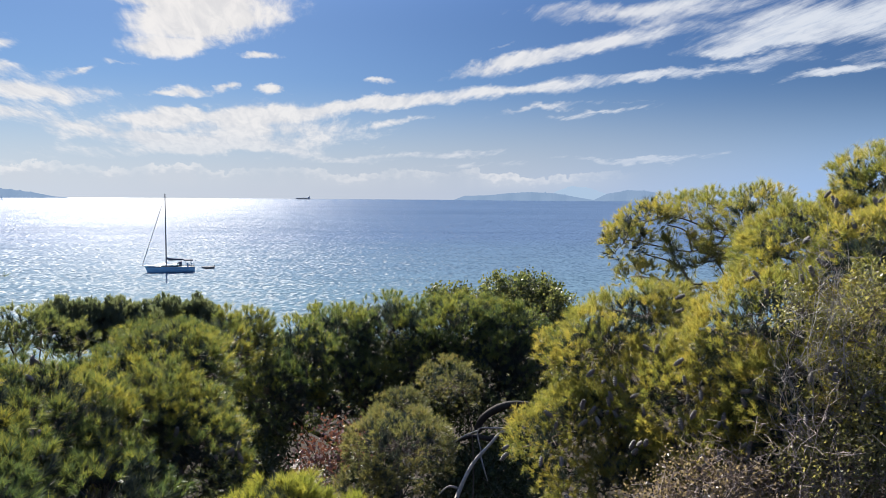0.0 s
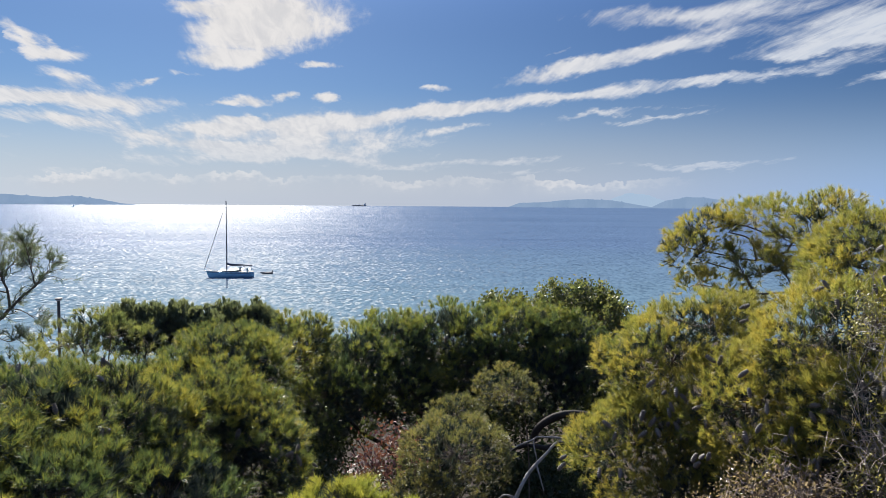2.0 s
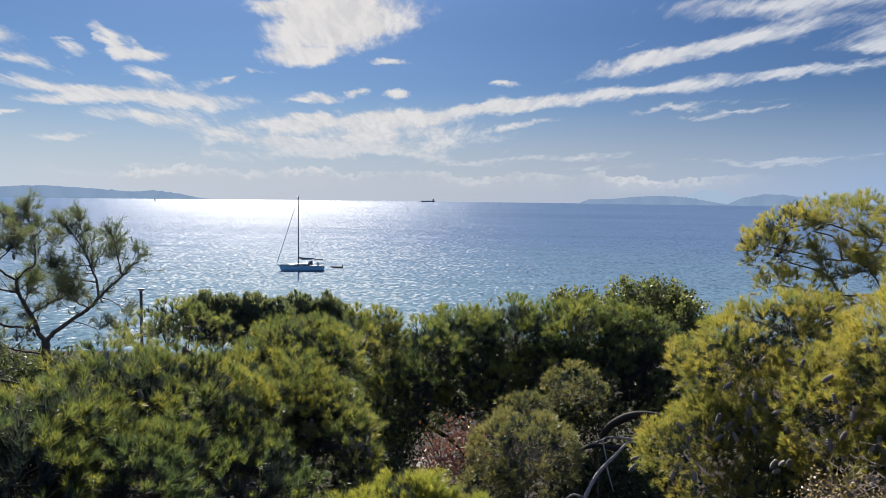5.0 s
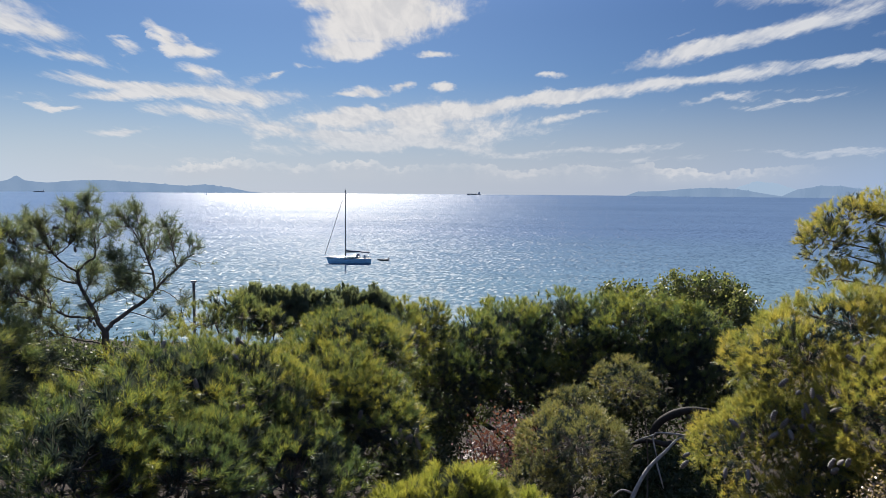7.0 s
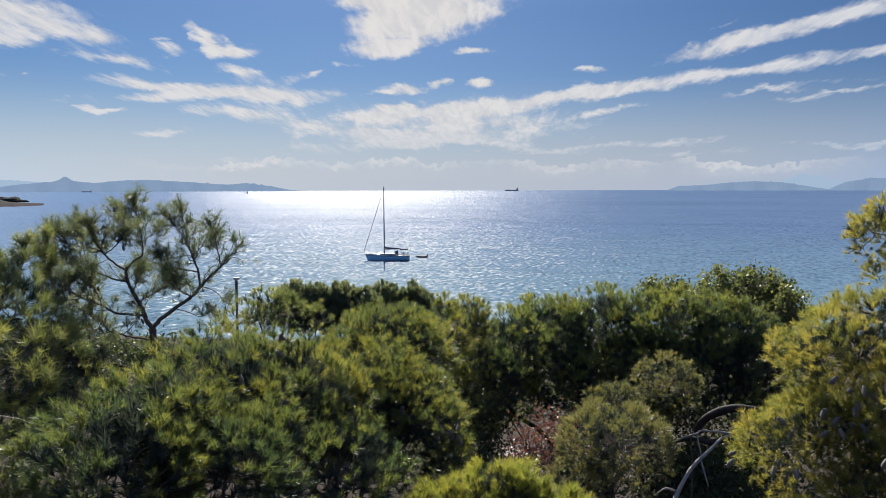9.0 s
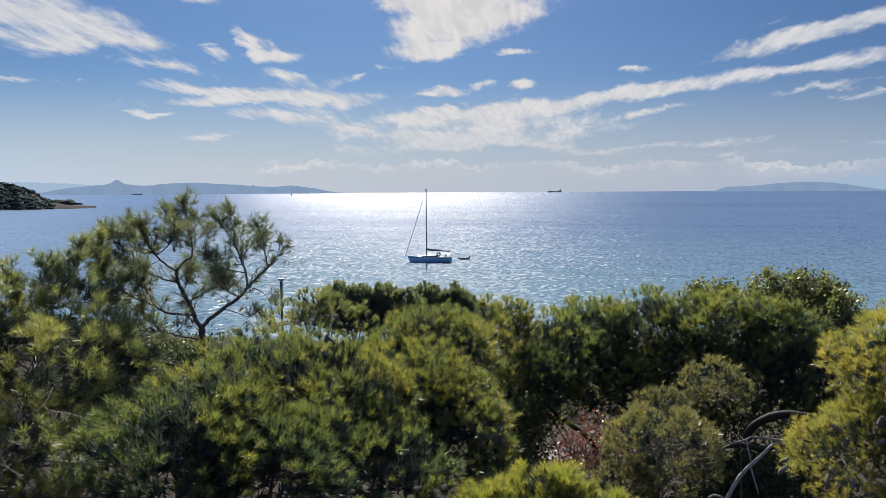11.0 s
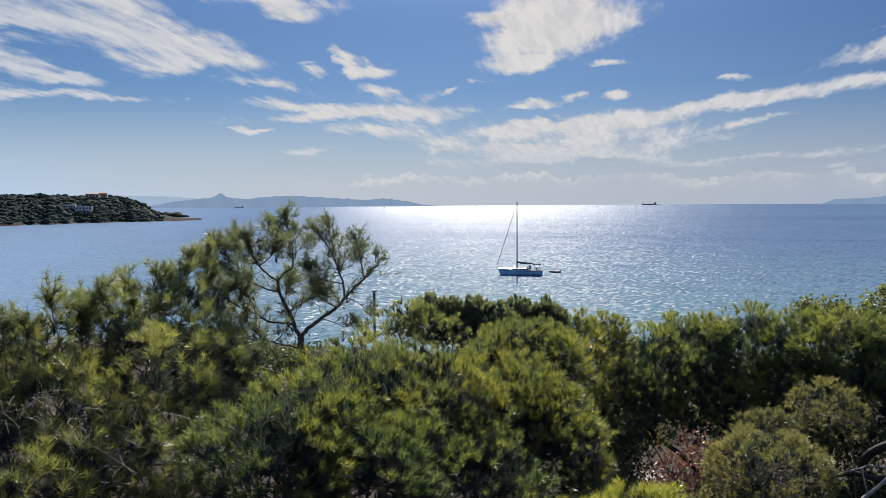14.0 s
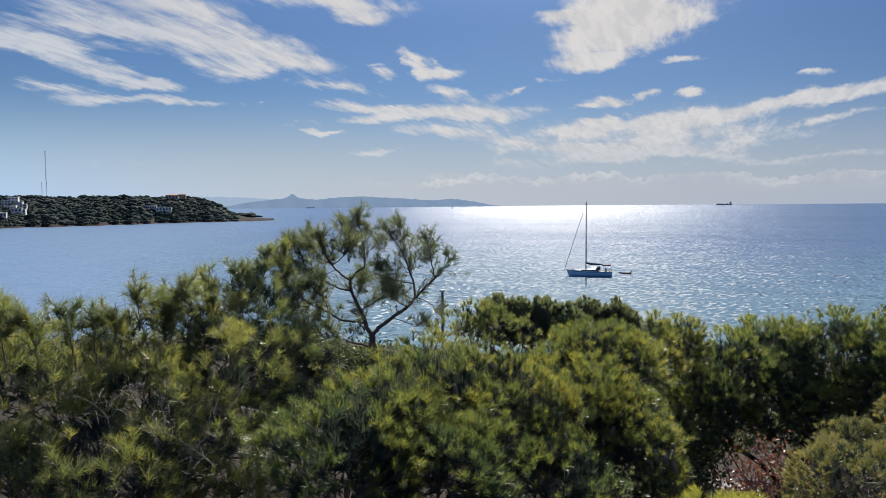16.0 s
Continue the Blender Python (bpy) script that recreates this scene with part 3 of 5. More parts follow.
def build_headland():
    """A wooded point of land across the bay."""
    rng = np.random.default_rng(11)
    m = Mat("headland_scrub")
    cover = m.noise(0.06, 6, 0.65)
    rock = m.ramp(m.noise(0.2, 5, 0.6), (0.3, (0.013, 0.009, 0.009)), (0.7, (0.034, 0.02, 0.018)))
    z = m.add("ShaderNodeSeparateXYZ")
    m.link(m.coords(), z.inputs[0])
    high = m.add("ShaderNodeMapRange")
    high.inputs[1].default_value, high.inputs[2].default_value = 1.0, 4.0
    m.link(m.math("ADD", z.outputs[2], m.math("MULTIPLY", m.math("SUBTRACT", cover, 0.5), 8)), high.inputs[0])
    green = m.ramp(cover, (0.35, (0.014, 0.019, 0.017)), (0.65, (0.024, 0.026, 0.022)))
    m.colour(m.mix(high.outputs[0], rock, green)).rough(0.95, 0.05)
    m.bump(cover, 0.6, 2.0)
    # along: from the tip of the tongue to where the bay curves out of sight
    along = np.linspace(0, 1, 150)
    az = 44.3 + along * 38
    shore = np.interp(az, (44.3, 47, 50, 54, 58, 62.5, 70, 82.5), (905, 860, 845, 800, 760, 745, 640, 520))
    shore = shore + 9 * np.sin(az * 2.3) + 5 * np.sin(az * 6.1 + 1)
    crest = np.interp(az, (44.3, 46.3, 47.4, 48.2, 49.2, 50.6, 52.5, 54, 56, 58, 60, 63, 70, 82.5), (2.0, 4.0, 9, 18, 25, 29, 27.5, 29, 29, 27.5, 28.5, 29, 33, 36))
    wide = np.interp(az, (44.3, 45, 47, 49, 60, 83), (6, 30, 90, 180, 260, 260))
    rows = []
    for s, h in ((-0.05, -0.1), (0.0, 0.0), (0.03, 0.09), (0.08, 0.2), (0.2, 0.45), (0.38, 0.75), (0.6, 1.0), (0.85, 0.9), (1.2, -0.05)):
        r = shore + wide * s
        hh = crest * h * (1 + (0 if h in (0.0, 1.0) else 1) * 0.10 * np.sin(az * 5 + s * 20))
        rows.append(np.stack([-np.sin(np.radians(az)) * r, np.cos(np.radians(az)) * r, hh], -1))
    n = len(az)
    i, j = np.meshgrid(np.arange(len(rows) - 1), np.arange(n - 1), indexing="ij")
    a = (i * n + j).ravel()
    mesh = sheet("headland", np.concatenate(rows), np.stack([a, a + n, a + n + 1, a + 1], -1))
    mesh.shade_smooth()
    tagged(mesh_object("headland", mesh, m.data), "wooded rocky headland with a low reddish shore", "headland", kind="structure")
    grid = np.stack(rows)          # rows across, along, xyz

    def spot(s_row, u):
        """A place on the headland by row and share of its length."""
        k, q = int(s_row), min(int(u * (n - 1)), n - 2)
        f, g = s_row - k, u * (n - 1) - q
        along_row = grid[:, q] * (1 - g) + grid[:, q + 1] * g
        return along_row[k] * (1 - f) + along_row[min(k + 1, len(rows) - 1)] * f
    # bushes and low trees, too many to count
    base = bmesh.new()
    bmesh.ops.create_icosphere(base, subdivisions=1, radius=1)
    ball = np.array([v.co for v in base.verts])
    tri = np.array([[v.index for v in f.verts] for f in base.faces])
    base.free()
    pieces = []
    for _ in range(8800):
        u, s = rng.uniform(0.07, 1.0), rng.uniform(1.7, 6.8)
        at = spot(s, u)
        if rng.random() < max(0, (0.13 - u) * 9) or (s < 3.0 and noise.noise(Vector((u * 60, s * 1.2, 3))) > rng.uniform(0.0, 0.5)):
            continue
        size = rng.choice((1.1, 1.7, 2.7), p=(0.45, 0.4, 0.15)) * rng.uniform(0.75, 1.3) * (0.7 if s < 3.0 else 1)
        rough = ball * (1 + rng.normal(0, 0.17, (len(ball), 1)))
        pieces.append((rough * (size * rng.uniform(0.9, 1.7), size * rng.uniform(0.9, 1.7), size * rng.uniform(0.45, 0.9)) + at + (0, 0, size * 0.2), tri))
    wood = Mat("headland_trees")
    each = wood.math("ADD", wood.math("MULTIPLY", wood.add("ShaderNodeNewGeometry").outputs["Random Per Island"], 0.6), wood.math("MULTIPLY", wood.noise(0.5, 4, 0.7), 0.5))
    wood.colour(wood.ramp(each, (0.2, (0.022, 0.032, 0.03)), (0.55, (0.032, 0.044, 0.038)), (0.9, (0.055, 0.064, 0.05)))).rough(0.95, 0.02)
    scrub = wood.data
    woods = sheet("headland_woods", *joined(pieces))
    tagged(mesh_object("headland_woods", woods, scrub), "dark green pines and scrub covering the headland", "woods", kind="stuff")
    return spot


headland_spot = build_headland()


def build_islet(place, half, tall):
    """A low rock off the point."""
    bm = bmesh.new()
    bmesh.ops.create_icosphere(bm, subdivisions=4, radius=1)
    for v in bm.verts:
        lump = 1 + 0.28 * noise.noise(v.co * 2.1) + 0.12 * noise.noise(v.co * 6)
        v.co = Vector((v.co.x * half * lump, v.co.y * half * 0.5 * lump, v.co.z * tall * lump - tall * 0.15 + 0.12 * tall * math.sin(v.co.x * 3)))
    ob = part("islet", bm, bpy.data.materials["headland_scrub"], None, "", True)
    ob.matrix_world = pose(place[0], place[1], 0, 0, 0, 45)
    tagged(ob, "low dark rocky islet off the headland's tip", "islet", kind="structure")


build_islet((-836.5, 789.55, 4.38), 27, 7.5)

# ------------------------------------------------------------------ plants


def foliage(blobs, seed, clump=0.16, fill=1.9, tufts=8, needle=0.068, count=56, width=0.0029, rise=0.6, spread=0.85, inner=1.0, open_under=0.6):
    """Needle tufts in clumps over swellings of a crown: corners and triangles, and the clumps' middles."""
    rng = np.random.default_rng(seed)
    blob = np.array(blobs)
    verts, outer = [], None
    for layer, scale, share in (("outer", 1.0, 1.0), ("inner", 0.62, inner)):
        middles, outs = [], []
        for b in range(len(blob)):
            c, r = blob[b, :3], blob[b, 3:]
            area = 4 * np.pi * (((r[0] * r[1]) ** 1.6 + (r[0] * r[2]) ** 1.6 + (r[1] * r[2]) ** 1.6) / 3) ** (1 / 1.6)
            if layer == "inner" and min(r) < 0.1 and middles:
                continue
            n = max(3, int(fill * share * scale * area / (clump ** 2 * 1.9)))
            u = unit(rng.normal(size=(n, 3)))
            u = u[(u[:, 2] > -0.35) | (rng.random(n) > open_under)]
            lump = np.array([noise.noise(Vector((c + r * v) * 1.7)) + 0.6 * noise.noise(Vector((c + r * v) * 3.9)) for v in u])
            p = c + r * u * (scale * (0.84 + 0.34 * lump))[:, None]
            keep = np.ones(len(p), bool)
            for o in range(len(blob)):
                if o != b:
                    keep &= (((p - blob[o, :3]) / (blob[o, 3:] * 0.74)) ** 2).sum(1) > (1 if layer == "outer" else 0.3)
            middles.append(p[keep])
            outs.append(unit(u[keep] / r))
        mid, out = np.concatenate(middles), np.concatenate(outs)
        if layer == "outer":
            outer, outer_way = mid, out
        many, thick, each = (tufts, width, count) if layer == "outer" else (max(3, tufts // 2), width * 2.6, max(6, count // 2))
        size = clump * rng.uniform(0.7, 1.35, (len(mid), 1))
        k = len(mid) * many
        towards = unit(np.repeat(out, many, 0) * 0.8 + rng.normal(0, 0.6, (k, 3)) + (0, 0, rise * 0.6))
        at = np.repeat(mid, many, 0) + towards * np.repeat(size, many, 0) * rng.uniform(0.55, 1.1, (k, 1))
        axis = unit(towards + (0, 0, rise) + rng.normal(0, 0.2, (k, 3)))
        long = needle * rng.uniform(0.75, 1.2, (k, 1)) * (1 if layer == "outer" else 1.3)
        m = k * each
        axis, at, long = np.repeat(axis, each, 0), np.repeat(at, each, 0), np.repeat(long, each, 0)
        aside = unit(np.cross(axis, rng.normal(size=(m, 3))))
        lean = spread * np.sqrt(rng.random((m, 1)))
        way_out = unit(axis * np.cos(lean) + aside * np.sin(lean))
        foot = at + axis * (rng.random((m, 1)) - 0.6) * long * 0.7
        tip = foot + way_out * long * rng.uniform(0.75, 1.1, (m, 1)) - (0, 0, 0.006)
        flat_side = unit(np.cross(way_out, rng.normal(size=(m, 3)))) * thick * 0.5
        verts.append(np.stack([foot - flat_side, foot + flat_side, tip], 1).reshape(-1, 3))
    return verts[0], np.arange(len(verts[0])).reshape(-1, 3), outer, verts[1], outer_way


def leaves(blobs, seed, leaf=0.035, clump=0.16, fill=1.6, per=40, inner=0.5, narrow=0.5):
    """Small folded leaves in clumps over the swellings of a crown."""
    rng = np.random.default_rng(seed)
    mids = []
    for x, y, z, rx, ry, rz in blobs:
        c, r = np.array((x, y, z)), np.array((rx, ry, rz))
        area = 4 * np.pi * (((rx * ry) ** 1.6 + (rx * rz) ** 1.6 + (ry * rz) ** 1.6) / 3) ** (1 / 1.6)
        for share, scale in ((1.0, 1.0), (inner, 0.6)):
            n = max(4, int(fill * share * area / (clump ** 2 * 2.2)))
            u = unit(rng.normal(size=(n, 3)))
            u = u[(u[:, 2] > -0.4) | (rng.random(n) > 0.6)]
            lump = np.array([noise.noise(Vector((c + v * 1.2) * 2.3)) for v in u])
            mids.append(c + r * u * (scale * (0.9 + 0.35 * lump))[:, None])
    mid = np.concatenate(mids)
    m = len(mid) * per
    at = np.repeat(mid, per, 0) + rng.normal(0, clump * 0.55, (m, 3))
    along = unit(rng.normal(size=(m, 3)) + (0, 0, 0.5))
    across = unit(np.cross(along, rng.normal(size=(m, 3))))
    long = leaf * rng.uniform(0.7, 1.3, (m, 1))
    verts = np.stack([at, at + along * long * 0.5 + across * long * narrow * 0.5, at + along * long,
                      at + along * long * 0.5 - across * long * narrow * 0.5], 1).reshape(-1, 3)
    return verts, np.arange(4 * m).reshape(-1, 4), mid


def plant(name, label, category, blobs, base, seed, material, wood=BARK_PINE, trunk=0.11, kind="pine", group="", twig=0.006, boughs=(), own=None, **how):
    """A tree or shrub: trunk, limbs to each swelling of the crown (or along given boughs), twigs and foliage."""
    rng = np.random.default_rng(seed + 100)
    bx, by = base
    foot = np.array((bx, by, ground_z(bx, by) - 0.15))
    tree = thing(name, foot, label, category, group)
    cs = np.array(blobs)
    old = None
    if kind == "pine":
        verts, faces, mid, old, out = foliage(blobs, seed, **how)
    else:
        verts, faces, mid = leaves(blobs, seed, **how)
        out = np.zeros_like(mid)
    if boughs and own is None:
        top = np.array(boughs[0][0])
    else:
        top = cs[:, :3].mean(0) * 0.35 + foot * 0.65
        top[2] = foot[2] + 0.45 * max(cs[:, 2].mean() - foot[2], 0.3)
    line = bent_line(foot, top, rng, 0.10, 9)
    mesh_object("trunk", sheet("trunk", *tube(line - foot, np.linspace(trunk, trunk * 0.72, 9), 10)), wood, tree).data.shade_smooth()
    ways = []
    if boughs:
        for bough in boughs:
            ways.append((run_through(bough, 14), trunk * (0.085 if own else 0.72 if bough is boughs[0] else 0.42)))
    for c in cs[:own] if own or not boughs else ():
        end = c[:3] + (0, 0, c[5] * 0.1)
        ways.append((bent_line(line[int(rng.integers(5, 9))], end, rng, 0.10, 12, 0.03), trunk * rng.uniform(0.2, 0.34)))
    for way_there, thick in ways:
        mesh_object("limb", sheet("limb", *tube(way_there - foot, np.linspace(thick, max(thick * 0.22, twig), len(way_there)), 7)), wood, tree).data.shade_smooth()
    # twigs run from the limbs into the clumps
    spots = np.concatenate([w for w, _ in ways])
    sticks = []
    for i in rng.permutation(len(mid))[:700 if category != "shrub" else 160]:
        near = np.linalg.norm(spots - mid[i], axis=1)
        start = spots[near.argmin()]
        if near.min() > 0.5:
            start = mid[i] + (start - mid[i]) * 0.5 / near.min()
        sticks.append(tube(bent_line(start, mid[i], rng, 0.14, 6) - foot, np.linspace(twig, twig * 0.4, 6), 4))
    tagged(mesh_object("twig_mass", sheet("twig_mass", *joined(sticks)), TWIG, tree), kind="stuff")
    mesh_object("crown", sheet("crown", verts - foot, faces), material, tree)
    # inner layer in the shade-dark colour, painting the crown's hollows
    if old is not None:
        mesh_object("inner_needles", sheet("inner_needles", old - foot, np.arange(len(old)).reshape(-1, 3)), NEEDLES_SHADOWED, tree, "inner needles with the crown's shade put into their colour")
    return tree, foot, mid + out * 0.14, rng


# the golden pine with its window of bare branches
golden, golden_foot, golden_mid, golden_rng = plant(
    "pine_tree", "yellow-green pine full of grey cones, one arm reaching over the sea", "pine tree",
    [(1.39, 6.32, 16.65, 0.59, 0.54, 0.5), (1.12, 6.07, 16.09, 0.52, 0.51, 0.5), (1.77, 6.54, 16.93, 0.42, 0.37, 0.32), (1.85, 5.67, 16.49, 0.61, 0.59, 0.57), (2.21, 5.42, 16.9, 0.51, 0.56, 0.6),
     (1.99, 5.3, 16.13, 0.58, 0.52, 0.45), (2.4, 4.89, 16.54, 0.6, 0.6, 0.6), (1.43, 5.69, 15.83, 0.51, 0.47, 0.43), (2.87, 6, 17.58, 0.54, 0.51, 0.49), (3.42, 6.16, 17.92, 0.42, 0.44, 0.46),
     (3.05, 5.33, 17.36, 0.54, 0.59, 0.63), (3.7, 5.75, 17.69, 0.65, 0.71, 0.76), (3.09, 4.71, 16.82, 0.62, 0.68, 0.74),
     (1.83, 7.66, 17.55, 0.22, 0.21, 0.21), (2.07, 7.7, 17.77, 0.26, 0.2, 0.13), (2.35, 7.61, 17.89, 0.29, 0.19, 0.08), (2.6, 7.31, 17.9, 0.29, 0.19, 0.09), (2.75, 6.72, 17.89, 0.24, 0.23, 0.21), (2, 7.4, 17.23, 0.34, 0.21, 0.08), (2.63, 6.34, 17.46, 0.17, 0.21, 0.25)],
    (2.4, 6), 21, NEEDLES_GOLD, trunk=0.14, needle=0.06, clump=0.115, tufts=6, count=35, own=13,
    boughs=[((2.84, 5.9, 17.11), (2.75, 6.39, 17.26), (2.57, 6.9, 17.25), (2.32, 7.2, 17.2), (1.92, 7.53, 17.24)),
            ((2.88, 6.11, 17.48), (2.78, 6.7, 17.57), (2.56, 7.11, 17.59), (2.4, 7.39, 17.49), (2.13, 7.58, 17.53), (1.81, 7.66, 17.59)),
            ((2.78, 6.7, 17.57), (2.67, 7.07, 17.7), (2.51, 7.35, 17.73), (2.3, 7.63, 17.82), (2.04, 7.7, 17.77)),
            ((2.56, 7.11, 17.59), (2.66, 7.18, 17.75), (2.63, 7.31, 17.9)), ((2.4, 7.39, 17.49), (2.37, 7.5, 17.68), (2.23, 7.65, 17.74)),
            ((2.57, 6.9, 17.25), (2.62, 6.66, 17.43), (2.7, 6.52, 17.49)), ((2.32, 7.2, 17.2), (2.28, 7.43, 17.36), (2, 7.61, 17.45))])
domed, domed_foot, domed_mid, domed_rng = plant("pine_tree", "green pine with a dense domed crown, old cones in its hollows", "pine tree",
      [(-2.34, 6.47, 16.47, 0.55, 0.45, 0.35), (-3, 6.41, 16.26, 0.52, 0.38, 0.24), (-2.62, 7.64, 16.39, 0.6, 0.42, 0.25), (-2.27, 5.53, 16.33, 0.57, 0.48, 0.39), (-1.83, 5.59, 16.1, 0.38, 0.43, 0.47), (-2.57, 4.83, 16.49, 0.52, 0.46, 0.4),
       (-2.77, 4.35, 16.63, 0.41, 0.36, 0.3), (-2.94, 4.96, 16.55, 0.34, 0.26, 0.18), (-2.23, 8.39, 16.39, 0.38, 0.33, 0.27)],
      (-2.97, 6.2), 22, NEEDLES_GREEN, trunk=0.13, inner=2.2)
# deep green here puts the branches' shaded side into the needle colour
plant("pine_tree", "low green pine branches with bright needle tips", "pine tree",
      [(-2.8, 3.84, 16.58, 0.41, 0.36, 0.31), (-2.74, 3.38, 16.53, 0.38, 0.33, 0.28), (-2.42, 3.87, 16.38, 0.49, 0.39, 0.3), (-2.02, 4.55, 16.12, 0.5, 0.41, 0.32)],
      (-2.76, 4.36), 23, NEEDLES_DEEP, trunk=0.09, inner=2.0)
plant("pine_tree", "dark green pine with a broad shady crown", "pine tree",
      [(-0.7, 10.05, 16.11, 0.82, 0.64, 0.45), (-1.34, 9.79, 16.04, 0.59, 0.51, 0.44), (0.21, 10.28, 16.15, 0.84, 0.63, 0.42), (0.94, 10.24, 16.01, 0.53, 0.48, 0.42), (-1.79, 9.1, 15.97, 0.55, 0.5, 0.45), (0.5, 9.87, 15.63, 0.73, 0.62, 0.51),
       (-1.22, 9.4, 15.59, 0.77, 0.58, 0.39), (-1.94, 8.55, 15.71, 0.45, 0.49, 0.52), (1.11, 10.02, 15.63, 0.45, 0.49, 0.52), (-0.32, 9.87, 15.77, 0.66, 0.53, 0.4)],
      (-0.72, 10.25), 24, NEEDLES_DEEP, trunk=0.15, wood=BARK_DARK, needle=0.076, clump=0.18, width=0.0036, count=44, inner=2.0)
plant("pine_sapling", "bright yellow-green young pine tips beside the shrubs", "pine tree",
      [(-0.94, 4.69, 16.01, 0.3, 0.25, 0.2), (-1.25, 4.62, 15.90, 0.28, 0.22, 0.18), (-0.64, 4.73, 15.88, 0.27, 0.22, 0.18), (-0.95, 4.6, 15.85, 0.34, 0.26, 0.2)], (-0.99, 4.88), 25, NEEDLES_YOUNG, trunk=0.05, fill=2.6, clump=0.12, inner=1.6)
class OpenPine:
    """A pine that one can look into: crooked boughs, twigs off them, and a star of needles at each twig's end."""

    def __init__(self, tree, foot, seed, wood, needle=0.072, count=30, width=0.0024, rise=0.28):
        self.tree, self.foot, self.rng, self.wood = tree, np.asarray(foot, float), np.random.default_rng(seed), wood
        self.needle, self.count, self.width, self.rise = needle, count, width, rise
        self.sticks, self.tips, self.ways = [], [], []

    def bough(self, points, thick, thin, leafy=1.0, name="limb"):
        line = run_through(points, 5 * len(points))
        line[1:-1] += self.rng.normal(0, 0.0022, (len(line) - 2, 3))
        radii = np.linspace(thick, thin, len(line)) * 0.85 * (1 + 0.05 * self.rng.normal(size=len(line)))
        mesh_object(name, sheet(name, *tube(line - self.foot, np.abs(radii), 7)), self.wood, self.tree).data.shade_smooth()
        along = unit(np.gradient(line, axis=0))
        far = np.linalg.norm(np.diff(line, axis=0), axis=1).sum()
        for _ in range(max(2, int(leafy * far / 0.017)) if leafy else 0):
            k = int(len(line) * self.rng.uniform(0.3, 1.0))
            self.twig(line[min(k, len(line) - 1)], along[min(k, len(line) - 1)], self.rng.uniform(0.08, 0.24) * (1 - 0.5 * min(k, len(line) - 1) / len(line)), min(thin, 0.004), leafy)
        if leafy:
            for back in (0.0, 0.04):
                self.star(line[-1] - along[-1] * back, along[-1])

    def twig(self, start, way, far, thick, leafy, deep=0):
        way = unit(way * 0.6 + self.rng.normal(0, 0.5, 3) + (0, 0, self.rise))
        line = bent_line(start, start + way * far, self.rng, 0.1, 5)
        self.sticks.append(tube(line - self.foot, np.linspace(thick, thick * 0.5, 5), 4))
        if deep < 1:
            for _ in range(int(self.rng.integers(1, 4))):
                self.twig(line[int(self.rng.integers(2, 5))], way, far * self.rng.uniform(0.4, 0.75), thick * 0.6, leafy, deep + 1)
        if self.rng.random() < 0.55 + 0.35 * leafy:
            self.star(line[-1], way)

    def star(self, at, way):
        self.tips.append((at, unit(way + (0, 0, 0.25))))

    def finish(self, needles):
        at, axis = (np.array([t[k] for t in self.tips]) for k in (0, 1))
        at, axis = np.repeat(at, self.count, 0), np.repeat(axis, self.count, 0)
        m = len(at)
        aside = unit(np.cross(axis, self.rng.normal(size=(m, 3))))
        lean = 1.25 * np.sqrt(self.rng.random((m, 1)))
        out = unit(axis * np.cos(lean) + aside * np.sin(lean))
        foot = at - axis * self.rng.random((m, 1)) * self.needle * 0.7
        tip = foot + out * self.needle * self.rng.uniform(0.65, 1.15, (m, 1))
        side = unit(np.cross(out, self.rng.normal(size=(m, 3)))) * self.width * 0.5
        verts = np.stack([foot - side, foot + side, tip], 1).reshape(-1, 3) - self.foot
        tagged(mesh_object("twig_mass", sheet("twig_mass", *joined(self.sticks)), self.wood, self.tree), kind="stuff")
        mesh_object("crown", sheet("crown", verts, np.arange(3 * m).reshape(-1, 3)), needles, self.tree)
        return np.array([t[0] for t in self.tips])


forked_foot = np.array((-4.22, 5.75, ground_z(-4.22, 5.75) - 0.15))
forked = OpenPine(thing("pine_tree", forked_foot, "open pine with a forked trunk, thin needle tufts and old cones", "pine tree"), forked_foot, 26, BARK_PINE)
forked.bough([tuple(forked_foot), (-4.15, 5.72, 15.2)] + [(-4.20, 5.70, 16.24), (-4.20, 5.70, 16.43), (-4.22, 5.68, 16.56), (-4.24, 5.67, 16.68), (-4.24, 5.66, 16.80)], 0.07, 0.034, 0.0, "trunk")
forked.bough([(-4.24, 5.66, 16.80), (-4.21, 5.73, 16.86), (-4.13, 5.84, 16.95), (-4.04, 5.95, 17.04), (-3.99, 6.02, 17.12), (-3.95, 6.09, 17.20), (-3.88, 6.18, 17.29), (-3.85, 6.24, 17.38)], 0.024, 0.008, 0.35)
forked.bough([(-4.00, 6.02, 17.12), (-4.03, 6.04, 17.26), (-4.08, 6.04, 17.38), (-4.13, 6.04, 17.53), (-4.17, 6.05, 17.69), (-4.21, 6.06, 17.82)], 0.013, 0.004, 0.9)
forked.bough([(-3.90, 6.21, 17.29), (-3.89, 6.15, 17.42), (-3.89, 6.10, 17.59), (-3.89, 6.04, 17.68)], 0.008, 0.003, 0.9)
forked.bough([(-3.88, 6.22, 17.32), (-3.85, 6.32, 17.41), (-3.84, 6.42, 17.47)], 0.006, 0.003, 0.8)
forked.bough([(-4.13, 6.05, 17.50), (-4.16, 5.95, 17.64), (-4.18, 5.84, 17.75)], 0.006, 0.003, 1)
forked.bough([(-4.04, 6.06, 17.25), (-4.08, 5.87, 17.29), (-4.10, 5.69, 17.36), (-4.08, 5.54, 17.46)], 0.008, 0.003, 1.1)
